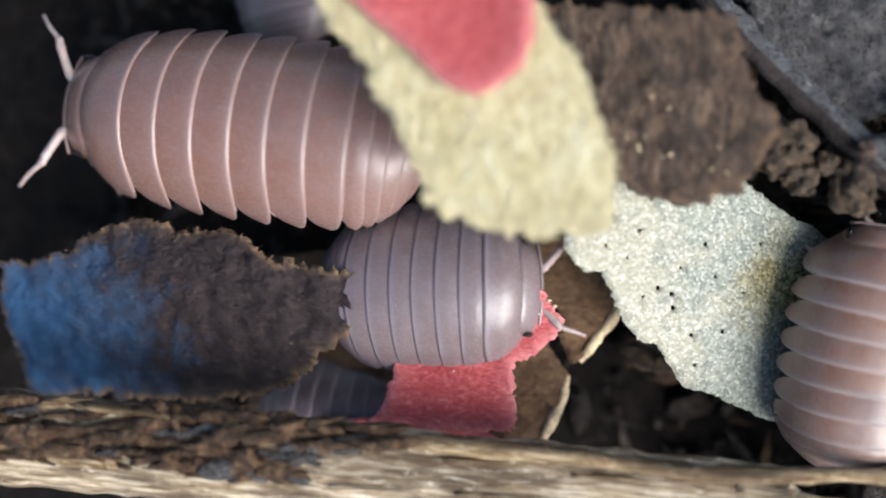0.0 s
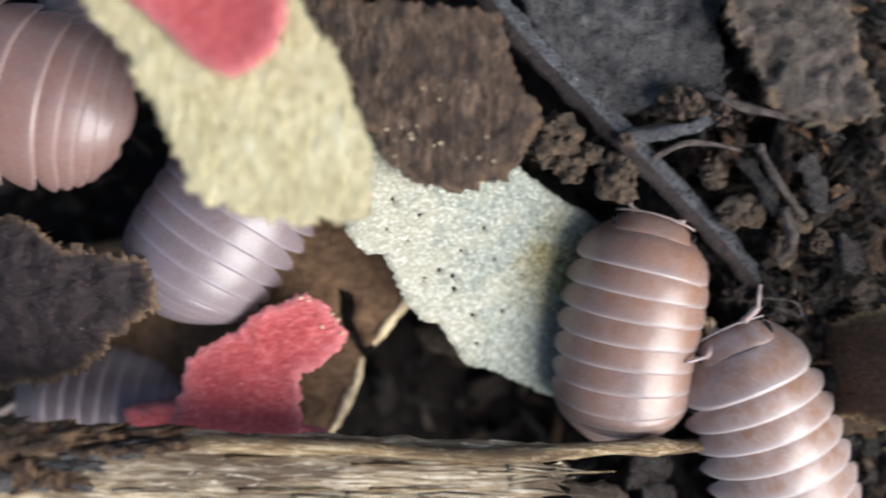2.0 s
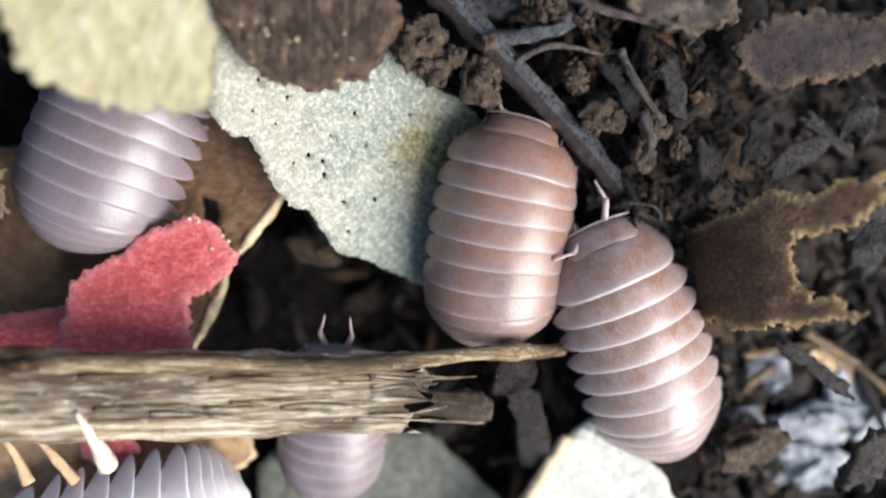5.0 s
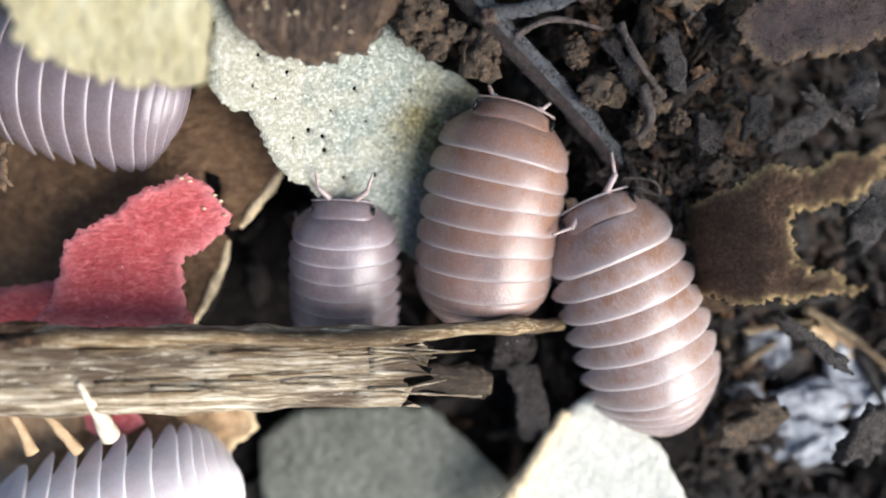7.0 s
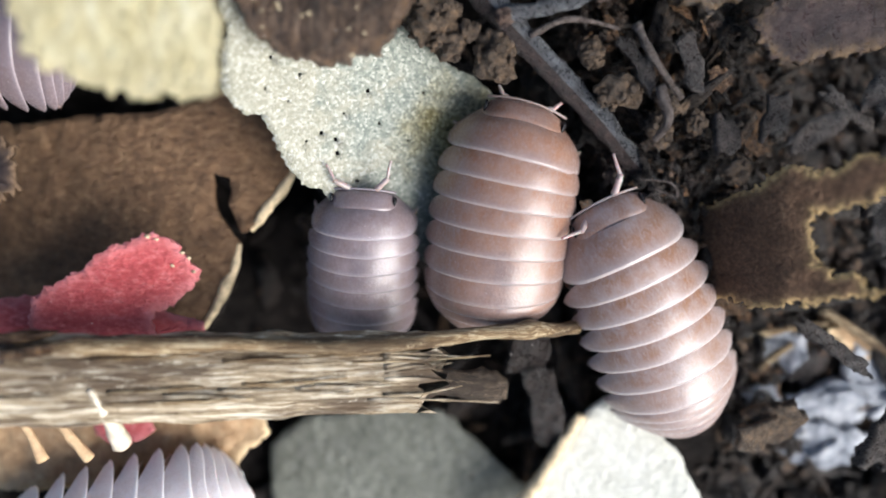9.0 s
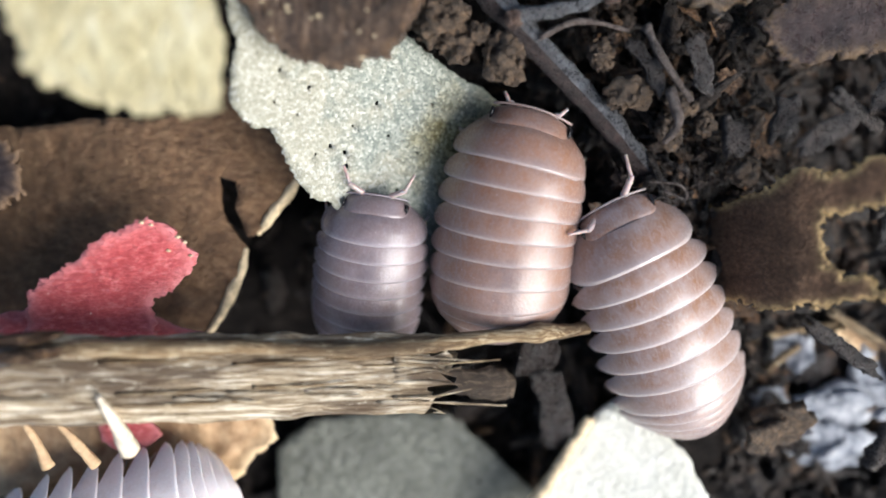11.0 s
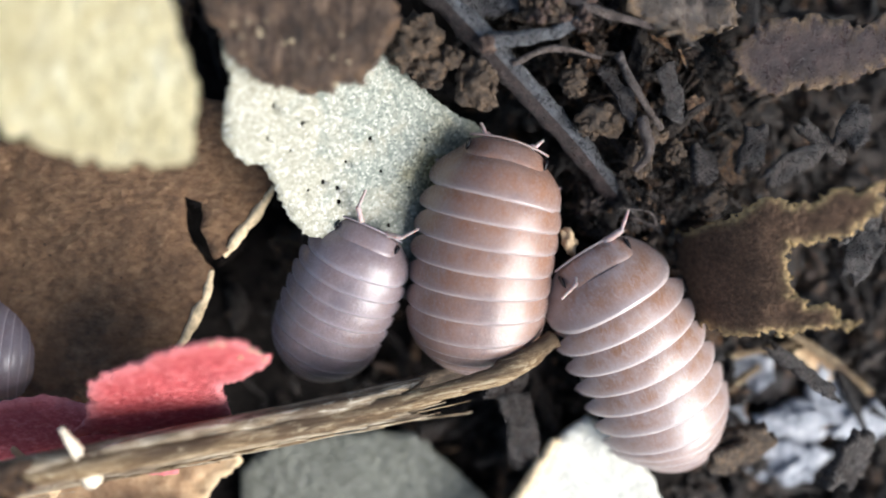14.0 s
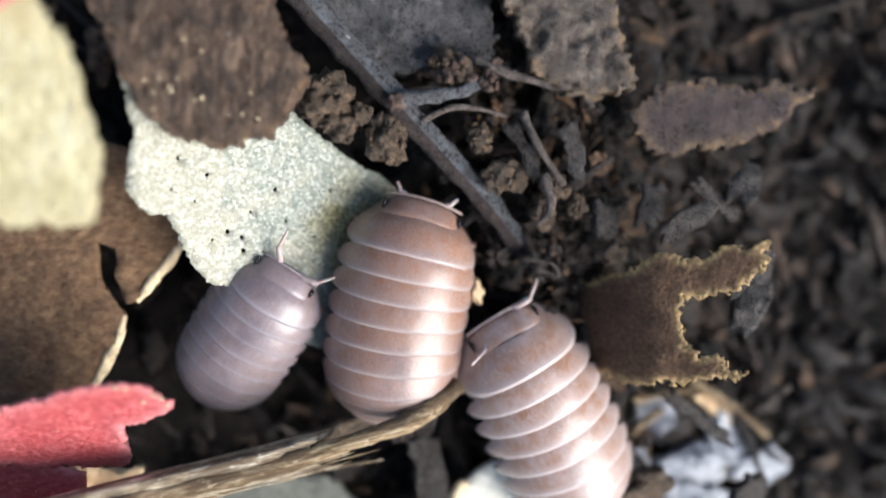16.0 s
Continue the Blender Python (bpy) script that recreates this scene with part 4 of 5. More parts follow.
for i, (x, y, z, a, b, c, turn, mat) in enumerate([
    (19.7, 3.8, 0.0, 2.2, 0.6, 0.5, 30, M_SHARD),
    (21.7, 5.2, -1.0, 2.0, 0.5, 0.5, -35, M_SHARD),
    (23.6, 6.1, -1.0, 1.6, 0.8, 0.7, 60, M_SHARD),
    (17.9, 4.6, -1.5, 1.4, 0.7, 0.6, 80, M_SHARD),
    (23.4, -13.1, -8.5, 2.3, 0.9, 0.7, 12, M_LIGHT),
    (20.2, -8.0, -9.0, 2, 0.7, 0.7, 20, M_SHARD),
    (25.7, -9.0, -9.0, 2.4, 0.6, 0.7, -35, M_TAN),
    (22.8, -10.8, -9.0, 1.6, 0.8, 0.7, 50, M_SHARD),
    (27.2, -12.3, -9.0, 2, 0.8, 0.7, -10, M_LIGHT),
    (19.5, -12.7, -9.0, 1.2, 1, 0.7, 10, M_LIGHT),
    (24.7, -16.1, -9.0, 2.2, 1, 0.7, 25, M_LIGHT),
    (24.6, -13.5, -9.0, 3.4, 1.6, 1.1, 12, M_LIGHT),
    (20.8, -9.8, -9.0, 1.8, 1.6, 1.0, 50, M_LIGHT),
    (23.1, -15.7, -9.0, 2.6, 1.3, 1.0, -20, M_LIGHT),
    (29.0, -13.5, -9.0, 2, 1.4, 1, 40, M_LIGHT),
    (19.0, -13.5, -4.5, 1.6, 1.2, 1.0, 20, M_CLOD),
    (24.6, 0.3, -2.0, 2.2, 0.9, 0.8, 50, M_SHARD),
    (26.8, -11.2, -9.0, 2.6, 1.3, 0.9, -30, M_LIGHT),
    (21.8, -8.4, -3.0, 2.8, 0.5, 0.5, -35, M_SHARD),
    (17.8, -14.1, -4.0, 1.3, 1.0, 0.8, 20, M_CLOD),
    (25.4, -14.3, -3.5, 2.2, 1.3, 1, 70, M_SHARD),
    (15.3, 3.6, -2.0, 1.2, 0.8, 0.6, 80, M_SHARD),
    (13.1, 7.9, -1.8, 0.6, 1.6, 0.6, 10, M_SHARD),
    (10.1, 7.9, -1.8, 0.5, 1.7, 0.5, 25, M_SHARD),
    (4.1, -9.1, -5.0, 1.6, 1.1, 1.0, 70, M_WET),
    (5.2, -12.5, -6.0, 1.2, 2.4, 1.2, 10, M_WET),
    (19.7, 0.3, -1.0, 1.6, 0.6, 0.5, 20, M_SHARD),
    (23.8, -1.3, 0.0, 1.8, 0.8, 0.6, 60, M_SHARD),
]):
    rng = random.Random(i + 11)
    r = lambda lo, hi: rng.uniform(lo, hi)
    corners = [(-a * r(0.8, 1.2), -b * r(0.2, 1.0)), (-a * r(0.2, 0.6), -b * r(0.8, 1.3)), (a * r(0.3, 0.7), -b * r(0.7, 1.2)), (a * r(0.9, 1.25), -b * r(0.1, 0.6)), (a * r(0.75, 1.0), b * r(0.1, 0.4)), (a * r(0.7, 1.1), b * r(0.6, 1.1)), (a * r(-0.2, 0.2), b * r(0.8, 1.3)), (-a * r(0.8, 1.1), b * r(0.5, 1.1)), (-a * r(0.55, 0.8), b * r(0.0, 0.3))]
    v, f, attrs = sheet(corners, c * 0.9, lambda x, y: 0.25 * c * fuzz((x, y, i), 0.8, 3, i), 0.14, i * 1.1, 0.24, 0.1, (), 0.25, 0.1, 0.07)
    chip = part("wood_chip", v, f, mat, None, "", True, attrs)
    chip.matrix_basis = mm(x, y, z + 0.5, rng.uniform(-28, 28), rng.uniform(-22, 22), turn)
    tagged(chip, "weathered splinter of decayed wood on the soil", "wood chip", "wood chips on the soil")


for i, line in enumerate([[(17.4, -8.9, -7.6), (20.7, -8.1, -7.6), (23.8, -7.8, -8.2)], [(23.0, -6.8, -7.6), (26.1, -8.7, -7.6), (29.1, -11.1, -8.2)], [(19.1, -10.6, -7.6), (20.3, -9.7, -7.6), (21.4, -9.2, -8.2)]]):
    line = smooth_line(line, 6)
    v, f = tube(line, [0.3 - 0.1 * k / len(line) for k in range(len(line))], 8, 0.5, i + 6.0)
    tagged(part("straw_bit", v, f, M_STRAND), "thin ochre straw bit on dark soil", "straw", "straw bits on the soil")


for i, (line, mat) in enumerate([([(-19.9, -10.0, 2.6), (-19.4, -11.6, 1.6), (-19.0, -13.5, 0.4)], M_SPIKE), ([(-25.7, -11.9, -1.0), (-25.1, -13.3, -1.5), (-24.7, -15.0, -2.2)], M_TAN), ([(-23.9, -12.0, -1.2), (-22.9, -13.4, -1.7), (-22.0, -15.0, -2.4)], M_TAN)]):
    line = smooth_line(line, 6)
    v, f = tube(line, [(0.14 + (0.45 if i == 0 else 0.26) * (k / len(line)) ** 0.8) for k in range(len(line))], 10, 0.25, i + 2.0)
    tagged(part("plant_spike", v, f, mat, None, "", True, {"rim": [0.3] * len(v)}), "pale broken plant spike under the stem", "plant stem", "plant spikes")


def build_stem():
    stem = tagged(new("dry_straw"), "weathered straw stem, split and frayed, with rotten bark", "plant stem")
    # The main split stalk: a flattened trough with long ridges, from x = -60 to -9.
    verts, faces, n, m = [], [], 150, 48
    for i in range(n):
        q = i / (n - 1)
        x = -62 + 53.0 * q
        half = 2.25 + 0.5 * (1 - q) + 0.25 * fuzz((x, 0, 0), 0.3, 3, 1.0)
        for k in range(m):
            a = 2 * math.pi * k / m
            fray = 0.0 if q < 0.93 else 2.4 * (q - 0.93) / 0.07 * fuzz((0, 2.5 * math.cos(a), 2.5 * math.sin(a)), 0.9, 3, 4.0)
            ridge = 1 + 0.1 * fuzz((x * 0.06, 3 * math.cos(a), 3 * math.sin(a)), 1.6, 4, 7.0)
            c = math.cos(a)
            groove = 0.42 * math.exp(-(((c - 0.62 - 0.05 * fuzz((x, 9, 0), 0.2, 2)) / 0.07) ** 2)) + 0.25 * math.exp(-(((c + 0.3) / 0.06) ** 2)) + 0.2 * math.exp(-(((c + 0.75) / 0.05) ** 2))
            verts.append((x + fray, -2.1 + half * c * ridge, (0.95 * math.sin(a)) * ridge * (1 - groove)))
    for i in range(n - 1):
        for k in range(m):
            q = (k + 1) % m
            faces.append((i * m + k, (i + 1) * m + k, (i + 1) * m + q, i * m + q))
    faces += [tuple(range(m)), tuple((n - 1) * m + k for k in range(m - 1, -1, -1))]
    part("stalk", verts, faces, M_STRAW, stem)
    # The thin strand that runs on past the break.
    line = smooth_line([(-30, -0.3, 0.4), (-20, -0.2, 0.7), (-13, -0.5, 0.6), (-6, 0.1, 0.4), (-2.5, 0.2, -0.2), (0, 0.1, -1.4)], 10)
    v, f = tube(line, [0.45 + 0.07 * math.sin(i * 0.37) for i in range(len(line))], 12, 0.3, 2.0, 1.3)
    part("strand", v, f, M_STRAND, stem, "thin brown straw strand with pale flecks")
    line = smooth_line([(-11, -2.6, -0.4), (-8, -2.9, -1.0), (-5.2, -3.4, -1.8), (-4.2, -3.6, -2.1)], 8)
    v, f = tube(line, [0.85 + 0.1 * math.sin(i * 0.5) for i in range(len(line))], 12, 0.4, 5.0, 0.8)
    part("broken_end", v, f, M_SHADEDSTEM, stem, "broken stem end with shade in its colour")
    rng = random.Random(5)
    for i in range(14):
        x, y = rng.uniform(-34, -12), -2.1 + rng.uniform(-2.0, 2.0)
        z = 0.98 * math.sqrt(max(0.05, 1 - ((y + 2.1) / 2.5) ** 2))
        ln, sk = rng.uniform(2.0, 8.0), rng.uniform(-0.35, 0.35)
        line = smooth_line([(x, y, z - 0.05), (x + ln * 0.5, y + sk * 0.3, z + 0.12), (x + ln, y + sk, z + rng.uniform(0.0, 0.35))], 6)
        v, f = tube(line, [rng.uniform(0.06, 0.17) * (1 - 0.6 * k / len(line)) for k in range(len(line))], 6, 0.3, i * 1.0, 0.6)
        part("splinter", v, f, rng.choice([M_STRAW, M_STRAND, M_STRAW]), stem)
    for i in range(9):
        y = -2.1 + rng.uniform(-1.2, 1.4)
        line = smooth_line([(-11.5, y, 0.9), (-9.5, y + rng.uniform(-0.2, 0.3), 1.0), (-8.0 + rng.uniform(-0.8, 1.2), y + rng.uniform(-0.5, 0.8), 1.0 + rng.uniform(-0.2, 0.4))], 5)
        v, f = tube(line, [0.11 * (1 - 0.07 * k) for k in range(len(line))], 6)
        part("splinter", v, f, M_STRAW, stem)
    # Rotten bark over the far half.
    for i in range(95):
        x, y = rng.uniform(-61, -32), -2.1 + rng.uniform(-0.6, 2.4)
        v, f = lump(rng.uniform(0.8, 3.6), rng.uniform(0.18, 0.6), rng.uniform(0.25, 0.75), 0.95, i * 1.3, 4, 1.6)
        turn = Euler((0, rng.uniform(-0.1, 0.1), rng.uniform(-0.25, 0.25))).to_matrix()
        z = 0.95 * math.sqrt(max(0.1, 1 - ((y + 2.1) / 2.8) ** 2))
        part("bark_flake", [turn @ Vector(p) + Vector((x, y, z)) for p in v], f, rng.choice([M_ROT, M_ROT, M_ROT, M_ROT, M_ROT, M_STRAND, M_SLAB]), stem, "rotten dark bark flake")
    return stem


straw_stem = build_stem()


def build_crumbs():
    """Loose crumbs, pellets and shavings over the soil, as one heap."""
    rng = np.random.default_rng(4)
    kinds = {}
    for level in (2, 3):
        for k in range(16):
            v, f = lump(1, rng.uniform(0.25, 0.75), rng.uniform(0.25, 0.6), 0.95, k * 3.1, level, 1.5)
            kinds[level, k] = np.array([tuple(p) for p in v]), np.array(f)
    verts, faces, base = [], [], 0
    for i in range(6400):
        if i < 3300:
            x, y = rng.uniform(3, 34), rng.uniform(-22, 24)
        elif i < 4500:
            x, y = rng.uniform(34, 54), rng.uniform(-26, 28)
        elif i < 5600:
            x, y = rng.uniform(-48, 10), rng.uniform(-26, 26)
        else:
            x, y = rng.uniform(6, 22), rng.uniform(-1, 15)
        size = rng.choice([0.2, 0.35, 0.55, 0.85, 1.2], p=[0.3, 0.3, 0.22, 0.13, 0.05]) * rng.uniform(0.7, 1.3)
        if i >= 5600:
            size = rng.uniform(0.12, 0.4)
        v, f = kinds[3 if size > 0.3 and x < 30 else 2, i % 16]
        turn = np.array(Euler((rng.uniform(-0.9, 0.9), rng.uniform(-0.9, 0.9), rng.uniform(0, 6.28))).to_matrix())
        z = ground_height(x, y) + size * 0.2 + (rng.uniform(0, 1.4) if i % 3 == 0 and 5600 > i or i >= 5600 else 0)
        if y < -8 and x < 17 and z > -8.0:
            continue
        stretch = rng.choice([1.0, 1.5, 2.6])
        thin = 1.0 if stretch < 2 else 0.6
        verts.append((v * (size * stretch, size * thin, size * thin)) @ turn.T + (x, y, z))
        faces.append(f + base)
        base += len(v)
    tagged(part("soil_crumbs", np.concatenate(verts), np.concatenate(faces).tolist(), M_CRUMB), "loose dark soil crumbs, pellets and wood shavings", "soil", "", "stuff")


build_crumbs()


def build_litter():
    """Fine granules, splinters and flakes heaped on the soil, as one heap."""
    rng = np.random.default_rng(14)
    kinds = []
    for k in range(24):
        if k < 10:
            v, f = lump(1, rng.uniform(0.6, 1.0), rng.uniform(0.6, 0.9), 1.0, k * 2.3 + 40, 3, 1.8)
        elif k < 17:
            v, f = lump(2.6, rng.uniform(0.3, 0.5), rng.uniform(0.3, 0.45), 0.8, k * 2.3 + 40, 3, 3.0)
        else:
            v, f = lump(1.6, rng.uniform(0.8, 1.2), rng.uniform(0.14, 0.25), 0.8, k * 2.3 + 40, 3, 2.2)
        kinds.append((np.array([tuple(p) for p in v]), np.array(f)))
    verts, faces, base = [], [], 0
    for i in range(5200):
        x, y = rng.uniform(2.5, 30), rng.uniform(-16, 17)
        heap = fuzz((x, y, 0), 0.42, 3, 12.0)
        if heap < -0.08 or x < 9.0 - 0.75 * y or (y < -5 and x < 17.5):
            continue
        size = rng.choice([0.14, 0.24, 0.38, 0.6], p=[0.4, 0.35, 0.2, 0.05]) * rng.uniform(0.7, 1.3)
        v, f = kinds[rng.integers(24)]
        turn = np.array(Euler((rng.uniform(-0.7, 0.7), rng.uniform(-0.7, 0.7), rng.uniform(0, 6.28))).to_matrix())
        z = ground_height(x, y) + rng.uniform(0.0, 0.9) + 2.2 * max(0.0, heap)
        verts.append((v * size) @ turn.T + (x, y, z))
        faces.append(f + base)
        base += len(v)
    tagged(part("leaf_litter", np.concatenate(verts), np.concatenate(faces).tolist(), M_LITTER, None, "", False), "fine brown granules, splinters and flakes of rotted litter", "litter", "", "stuff")


build_litter()


def sway(feeler, rows, lift=12):
    """Turns a feeler at its base: seconds and degrees; lift: how far it points up."""
    ob, base = feeler
    walk(ob, [(t, Matrix.Translation(base * MM) @ pose(0, 0, 0, 0, -lift, a)) for t, a in rows])

# ---- things that move ----
def key(ob, rows):
    walk(ob, [(t, mm(*row)) for t, *row in rows])


def motions():
    key(amber, [
        (0.0, 2.87, -1.19, -4.4, 0.0, -7.0, 82.0),
        (2.5, 2.87, -1.19, -4.4, 0.0, -7.0, 82.0),
        (3.0, 2.93, -1.28, -4.4, 0.0, -7.0, 82.0),
        (3.5, 2.87, -1.04, -4.4, 0.0, -7.0, 82.0),
        (4.0, 3.09, -1.2, -4.4, 0.0, -7.0, 82.0),
        (4.5, 3.12, -1.19, -4.4, 0.0, -7.0, 82.0),
        (5.0, 3.13, -1.0, -4.4, 0.0, -7.0, 82.0),
        (5.2, 3.04, -1.15, -4.4, 0.0, -7.0, 82.0),
        (7.5, 2.61, -1.61, -4.4, 0.0, -7.0, 82.0),
        (8.0, 2.66, -1.49, -4.4, 0.0, -7.0, 82.0),
        (8.5, 2.75, -1.43, -4.4, 0.0, -7.0, 82.0),
        (9.0, 2.37, -1.55, -4.4, 0.0, -7.0, 82.0),
        (11.5, 2.2, -1.97, -4.4, 0.0, -7.0, 82.0),
        (12.0, 2.21, -2.52, -4.4, 0.0, -7.0, 83.0),
        (12.5, 2.65, -2.35, -4.4, 0.0, -7.0, 83.0),
        (13.0, 2.69, -2.5, -4.4, 0.0, -7.0, 83.0),
        (13.5, 2.71, -2.38, -4.4, 0.0, -7.0, 83.0),
        (14.0, 2.58, -2.18, -4.4, 0.0, -7.0, 83.0),
        (14.5, 2.85, -2.41, -4.4, 0.0, -7.0, 83.0),
        (15.0, 2.84, -2.5, -4.4, 0.0, -7.0, 83.0),
        (15.5, 3.13, -2.46, -4.4, 0.0, -7.0, 83.0),
        (16.0, 2.96, -2.54, -4.4, 0.0, -7.0, 83.0),
    ])
    key(blush, [
        (0.0, 11.54, -8.09, -4.5, 0.0, -7.0, 110.0),
        (2.5, 11.54, -8.09, -4.5, 0.0, -7.0, 110.0),
        (3.0, 11.52, -8.2, -4.5, 0.0, -7.0, 110.0),
        (3.5, 11.71, -7.82, -4.5, 0.0, -7.0, 110.0),
        (4.0, 11.65, -7.69, -4.5, 0.0, -7.0, 110.0),
        (4.5, 11.72, -7.61, -4.5, 0.0, -7.0, 110.0),
        (5.0, 11.77, -7.58, -4.5, 0.0, -7.0, 110.0),
        (5.2, 11.83, -7.63, -4.5, 0.0, -7.0, 110.0),
        (7.3, 11.67, -7.55, -4.5, 0.0, -7.0, 110.0),
        (7.5, 11.49, -7.58, -4.5, 0.0, -7.0, 110.0),
        (8.0, 11.6, -7.51, -4.5, 0.0, -7.0, 110.0),
        (8.5, 11.68, -7.5, -4.5, 0.0, -7.0, 110.0),
        (9.0, 11.6, -7.47, -4.5, 0.0, -7.0, 112.0),
        (11.5, 11.57, -7.4, -4.5, 0.0, -7.0, 112.0),
        (12.0, 12.33, -7.86, -4.5, 0.0, -7.0, 117.0),
        (12.5, 12.37, -8.03, -4.5, 0.0, -7.0, 117.0),
        (13.0, 12.36, -8.15, -4.5, 0.0, -7.0, 117.0),
        (13.5, 12.31, -8.31, -4.5, 0.0, -7.0, 117.0),
        (14.0, 12.65, -8.32, -4.5, 0.0, -7.0, 117.0),
        (14.5, 12.57, -8.47, -4.5, 0.0, -7.0, 117.0),
        (15.0, 12.49, -8.68, -4.5, 0.0, -7.0, 117.0),
        (15.5, 12.56, -9.05, -4.5, 0.0, -7.0, 117.0),
        (16.0, 12.88, -9.33, -4.5, 0.0, -7.0, 117.0),
    ])
    key(dusky, [
        (0, -7.33, -24.55, -5.2, 0.0, -20.0, 84.0),
        (4, -7.33, -24.55, -5.2, 0.0, -20.0, 84.0),
        (4.5, -7.26, -21.25, -5.2, 0.0, -20.0, 84.0),
        (4.8, -7.04, -15.49, -5.2, 0.0, -20.0, 84.0),
        (5, -7.06, -12.23, -5.2, 0.0, -20.0, 84.0),
        (5.2, -7.00, -10.06, -5.2, 0.0, -20.0, 84.0),
        (7.3, -6.27, -4.87, -5.2, 0.0, -20.0, 88.0),
        (7.5, -6.32, -4.72, -5.2, 0.0, -20.0, 88.0),
        (8, -6.28, -4.74, -5.2, 0.0, -20.0, 87.0),
        (8.5, -6.15, -4.51, -5.2, 0.0, -20.0, 87.0),
        (9, -5.94, -4.31, -5.2, 0.0, -20.0, 86.0),
        (11.5, -6.17, -4.53, -5.2, 0.0, -20.0, 80.0),
        (12, -6.42, -4.88, -5.2, 0.0, -20.0, 77.0),
        (12.5, -6.35, -4.55, -5.2, 0.0, -20.0, 73.0),
        (13, -5.78, -4.90, -5.2, 0.0, -20.0, 69.0),
        (13.5, -5.87, -4.57, -5.2, 0.0, -20.0, 66.0),
        (14, -6.01, -4.52, -5.2, 0.0, -20.0, 66.0),
        (14.5, -6.00, -3.77, -5.2, 0.0, -20.0, 66.0),
        (15, -6.15, -3.95, -5.2, 0.0, -20.0, 65.0),
        (15.5, -6.25, -3.79, -5.2, 0.0, -20.0, 61.0),
        (16, -6.29, -3.67, -5.2, 0.0, -20.0, 57.0),
    ])
    key(mauve, [
        (0, -31.00, 12.24, 0.3, 0.0, 0.0, 172.0),
        (0.5, -32.11, 12.61, 0.3, 0.0, 0.0, 170.0),
        (1, -32.31, 12.84, 0.3, 0.0, 0.0, 169.0),
        (1.5, -33.06, 12.86, 0.3, 0.0, 0.0, 166.0),
        (2, -36.09, 14.18, 0.3, 0.0, 0.0, 167.0),
        (2.5, -41.06, 14.16, 0.3, 0.0, 0.0, 168.0),
        (3, -45.24, 12.59, 0.3, 0.0, 0.0, 170.0),
        (16, -45.24, 12.59, 0.3, 0.0, 0.0, 170.0),
    ])
    key(lilac, [
        (0, -22.11, 2.88, -3.4, 0.0, 0.0, 0.0),
        (0.3, -22.81, 3.29, -3.4, 0.0, 0.0, 15.0),
        (0.6, -22.56, 4.59, -3.4, 0.0, 0.0, 35.0),
        (1, -21.99, 5.00, -3.4, 0.0, 0.0, 41.0),
        (1.5, -21.86, 5.20, -3.4, 0.0, 0.0, 46.0),
        (2, -22.11, 5.63, -3.4, 0.0, 0.0, 55.0),
        (2.5, -23.06, 5.98, -3.4, 0.0, 0.0, 60.0),
        (3, -21.11, 4.50, -3.4, 0.0, 0.0, 62.0),
        (3.5, -21.00, 4.41, -3.4, 0.0, 0.0, 62.0),
        (4, -20.24, 4.61, -3.4, 0.0, 0.0, 63.0),
        (4.5, -19.97, 4.56, -3.4, 0.0, 0.0, 64.0),
        (5, -20.06, 4.40, -3.4, 0.0, 0.0, 67.0),
        (5.2, -20.11, 4.22, -3.4, 0.0, 0.0, 70.0),
        (7.3, -20.85, 7.81, -3.4, 0.0, 0.0, 173.0),
        (7.5, -20.98, 8.36, -3.4, 0.0, 0.0, 173.0),
        (8, -23.82, 10.76, -3.4, 0.0, 0.0, 173.0),
        (8.5, -26.33, 10.85, -3.4, 0.0, 0.0, 173.0),
        (9, -26.93, 10.88, -3.4, 0.0, 0.0, 173.0),
        (11.5, -38.42, 8.27, -3.4, 0.0, 0.0, 176.0),
        (16, -38.42, 8.27, -3.4, 0.0, 0.0, 176.0),
    ])
    key(rose, [
        (0, -18.90, -17.82, -4, 0.0, 0.0, 194.0),
        (2.7, -18.90, -17.82, -4, 0.0, 0.0, 194.0),
        (3, -17.57, -19.40, -4, 0.0, 0.0, 194.0),
        (4, -17.74, -18.56, -4, 0.0, 0.0, 194.0),
        (5, -18.91, -18.48, -4, 0.0, 0.0, 194.0),
        (5.2, -19.15, -19.09, -4, 0.0, 0.0, 194.0),
        (7.3, -19.73, -18.91, -4, 0.0, 0.0, 194.0),
        (7.5, -20.09, -19.02, -4, 0.0, 0.0, 194.0),
        (8, -20.05, -18.94, -4, 0.0, 0.0, 194.0),
        (8.5, -19.71, -19.13, -4, 0.0, 0.0, 194.0),
        (9, -19.53, -19.82, -4, 0.0, 0.0, 194.0),
        (11.5, -20.91, -19.33, -4, 0.0, 0.0, 196.0),
        (12, -20.71, -20.65, -4, 0.0, 0.0, 198.0),
        (12.5, -19.53, -21.54, -4, 0.0, 0.0, 200.0),
        (13, -18.90, -22.48, -4, 0.0, 0.0, 200.0),
        (16, -18.90, -22.48, -4, 0.0, 0.0, 200.0),
    ])
    key(ashen, [
        (0, -27.00, -5.60, -7.2, 0.0, 0.0, 174.0),
        (1.5, -27.00, -5.60, -7.2, 0.0, 0.0, 174.0),
        (3, -39.00, -5.40, -7.2, 0.0, 0.0, 174.0),
        (10, -39.00, -5.40, -7.2, 0.0, 0.0, 174.0),
        (13, -29.60, -7.20, -6.6, 0.0, 0.0, 174.0),
        (16, -29.60, -7.20, -6.6, 0.0, 0.0, 174.0),
    ])
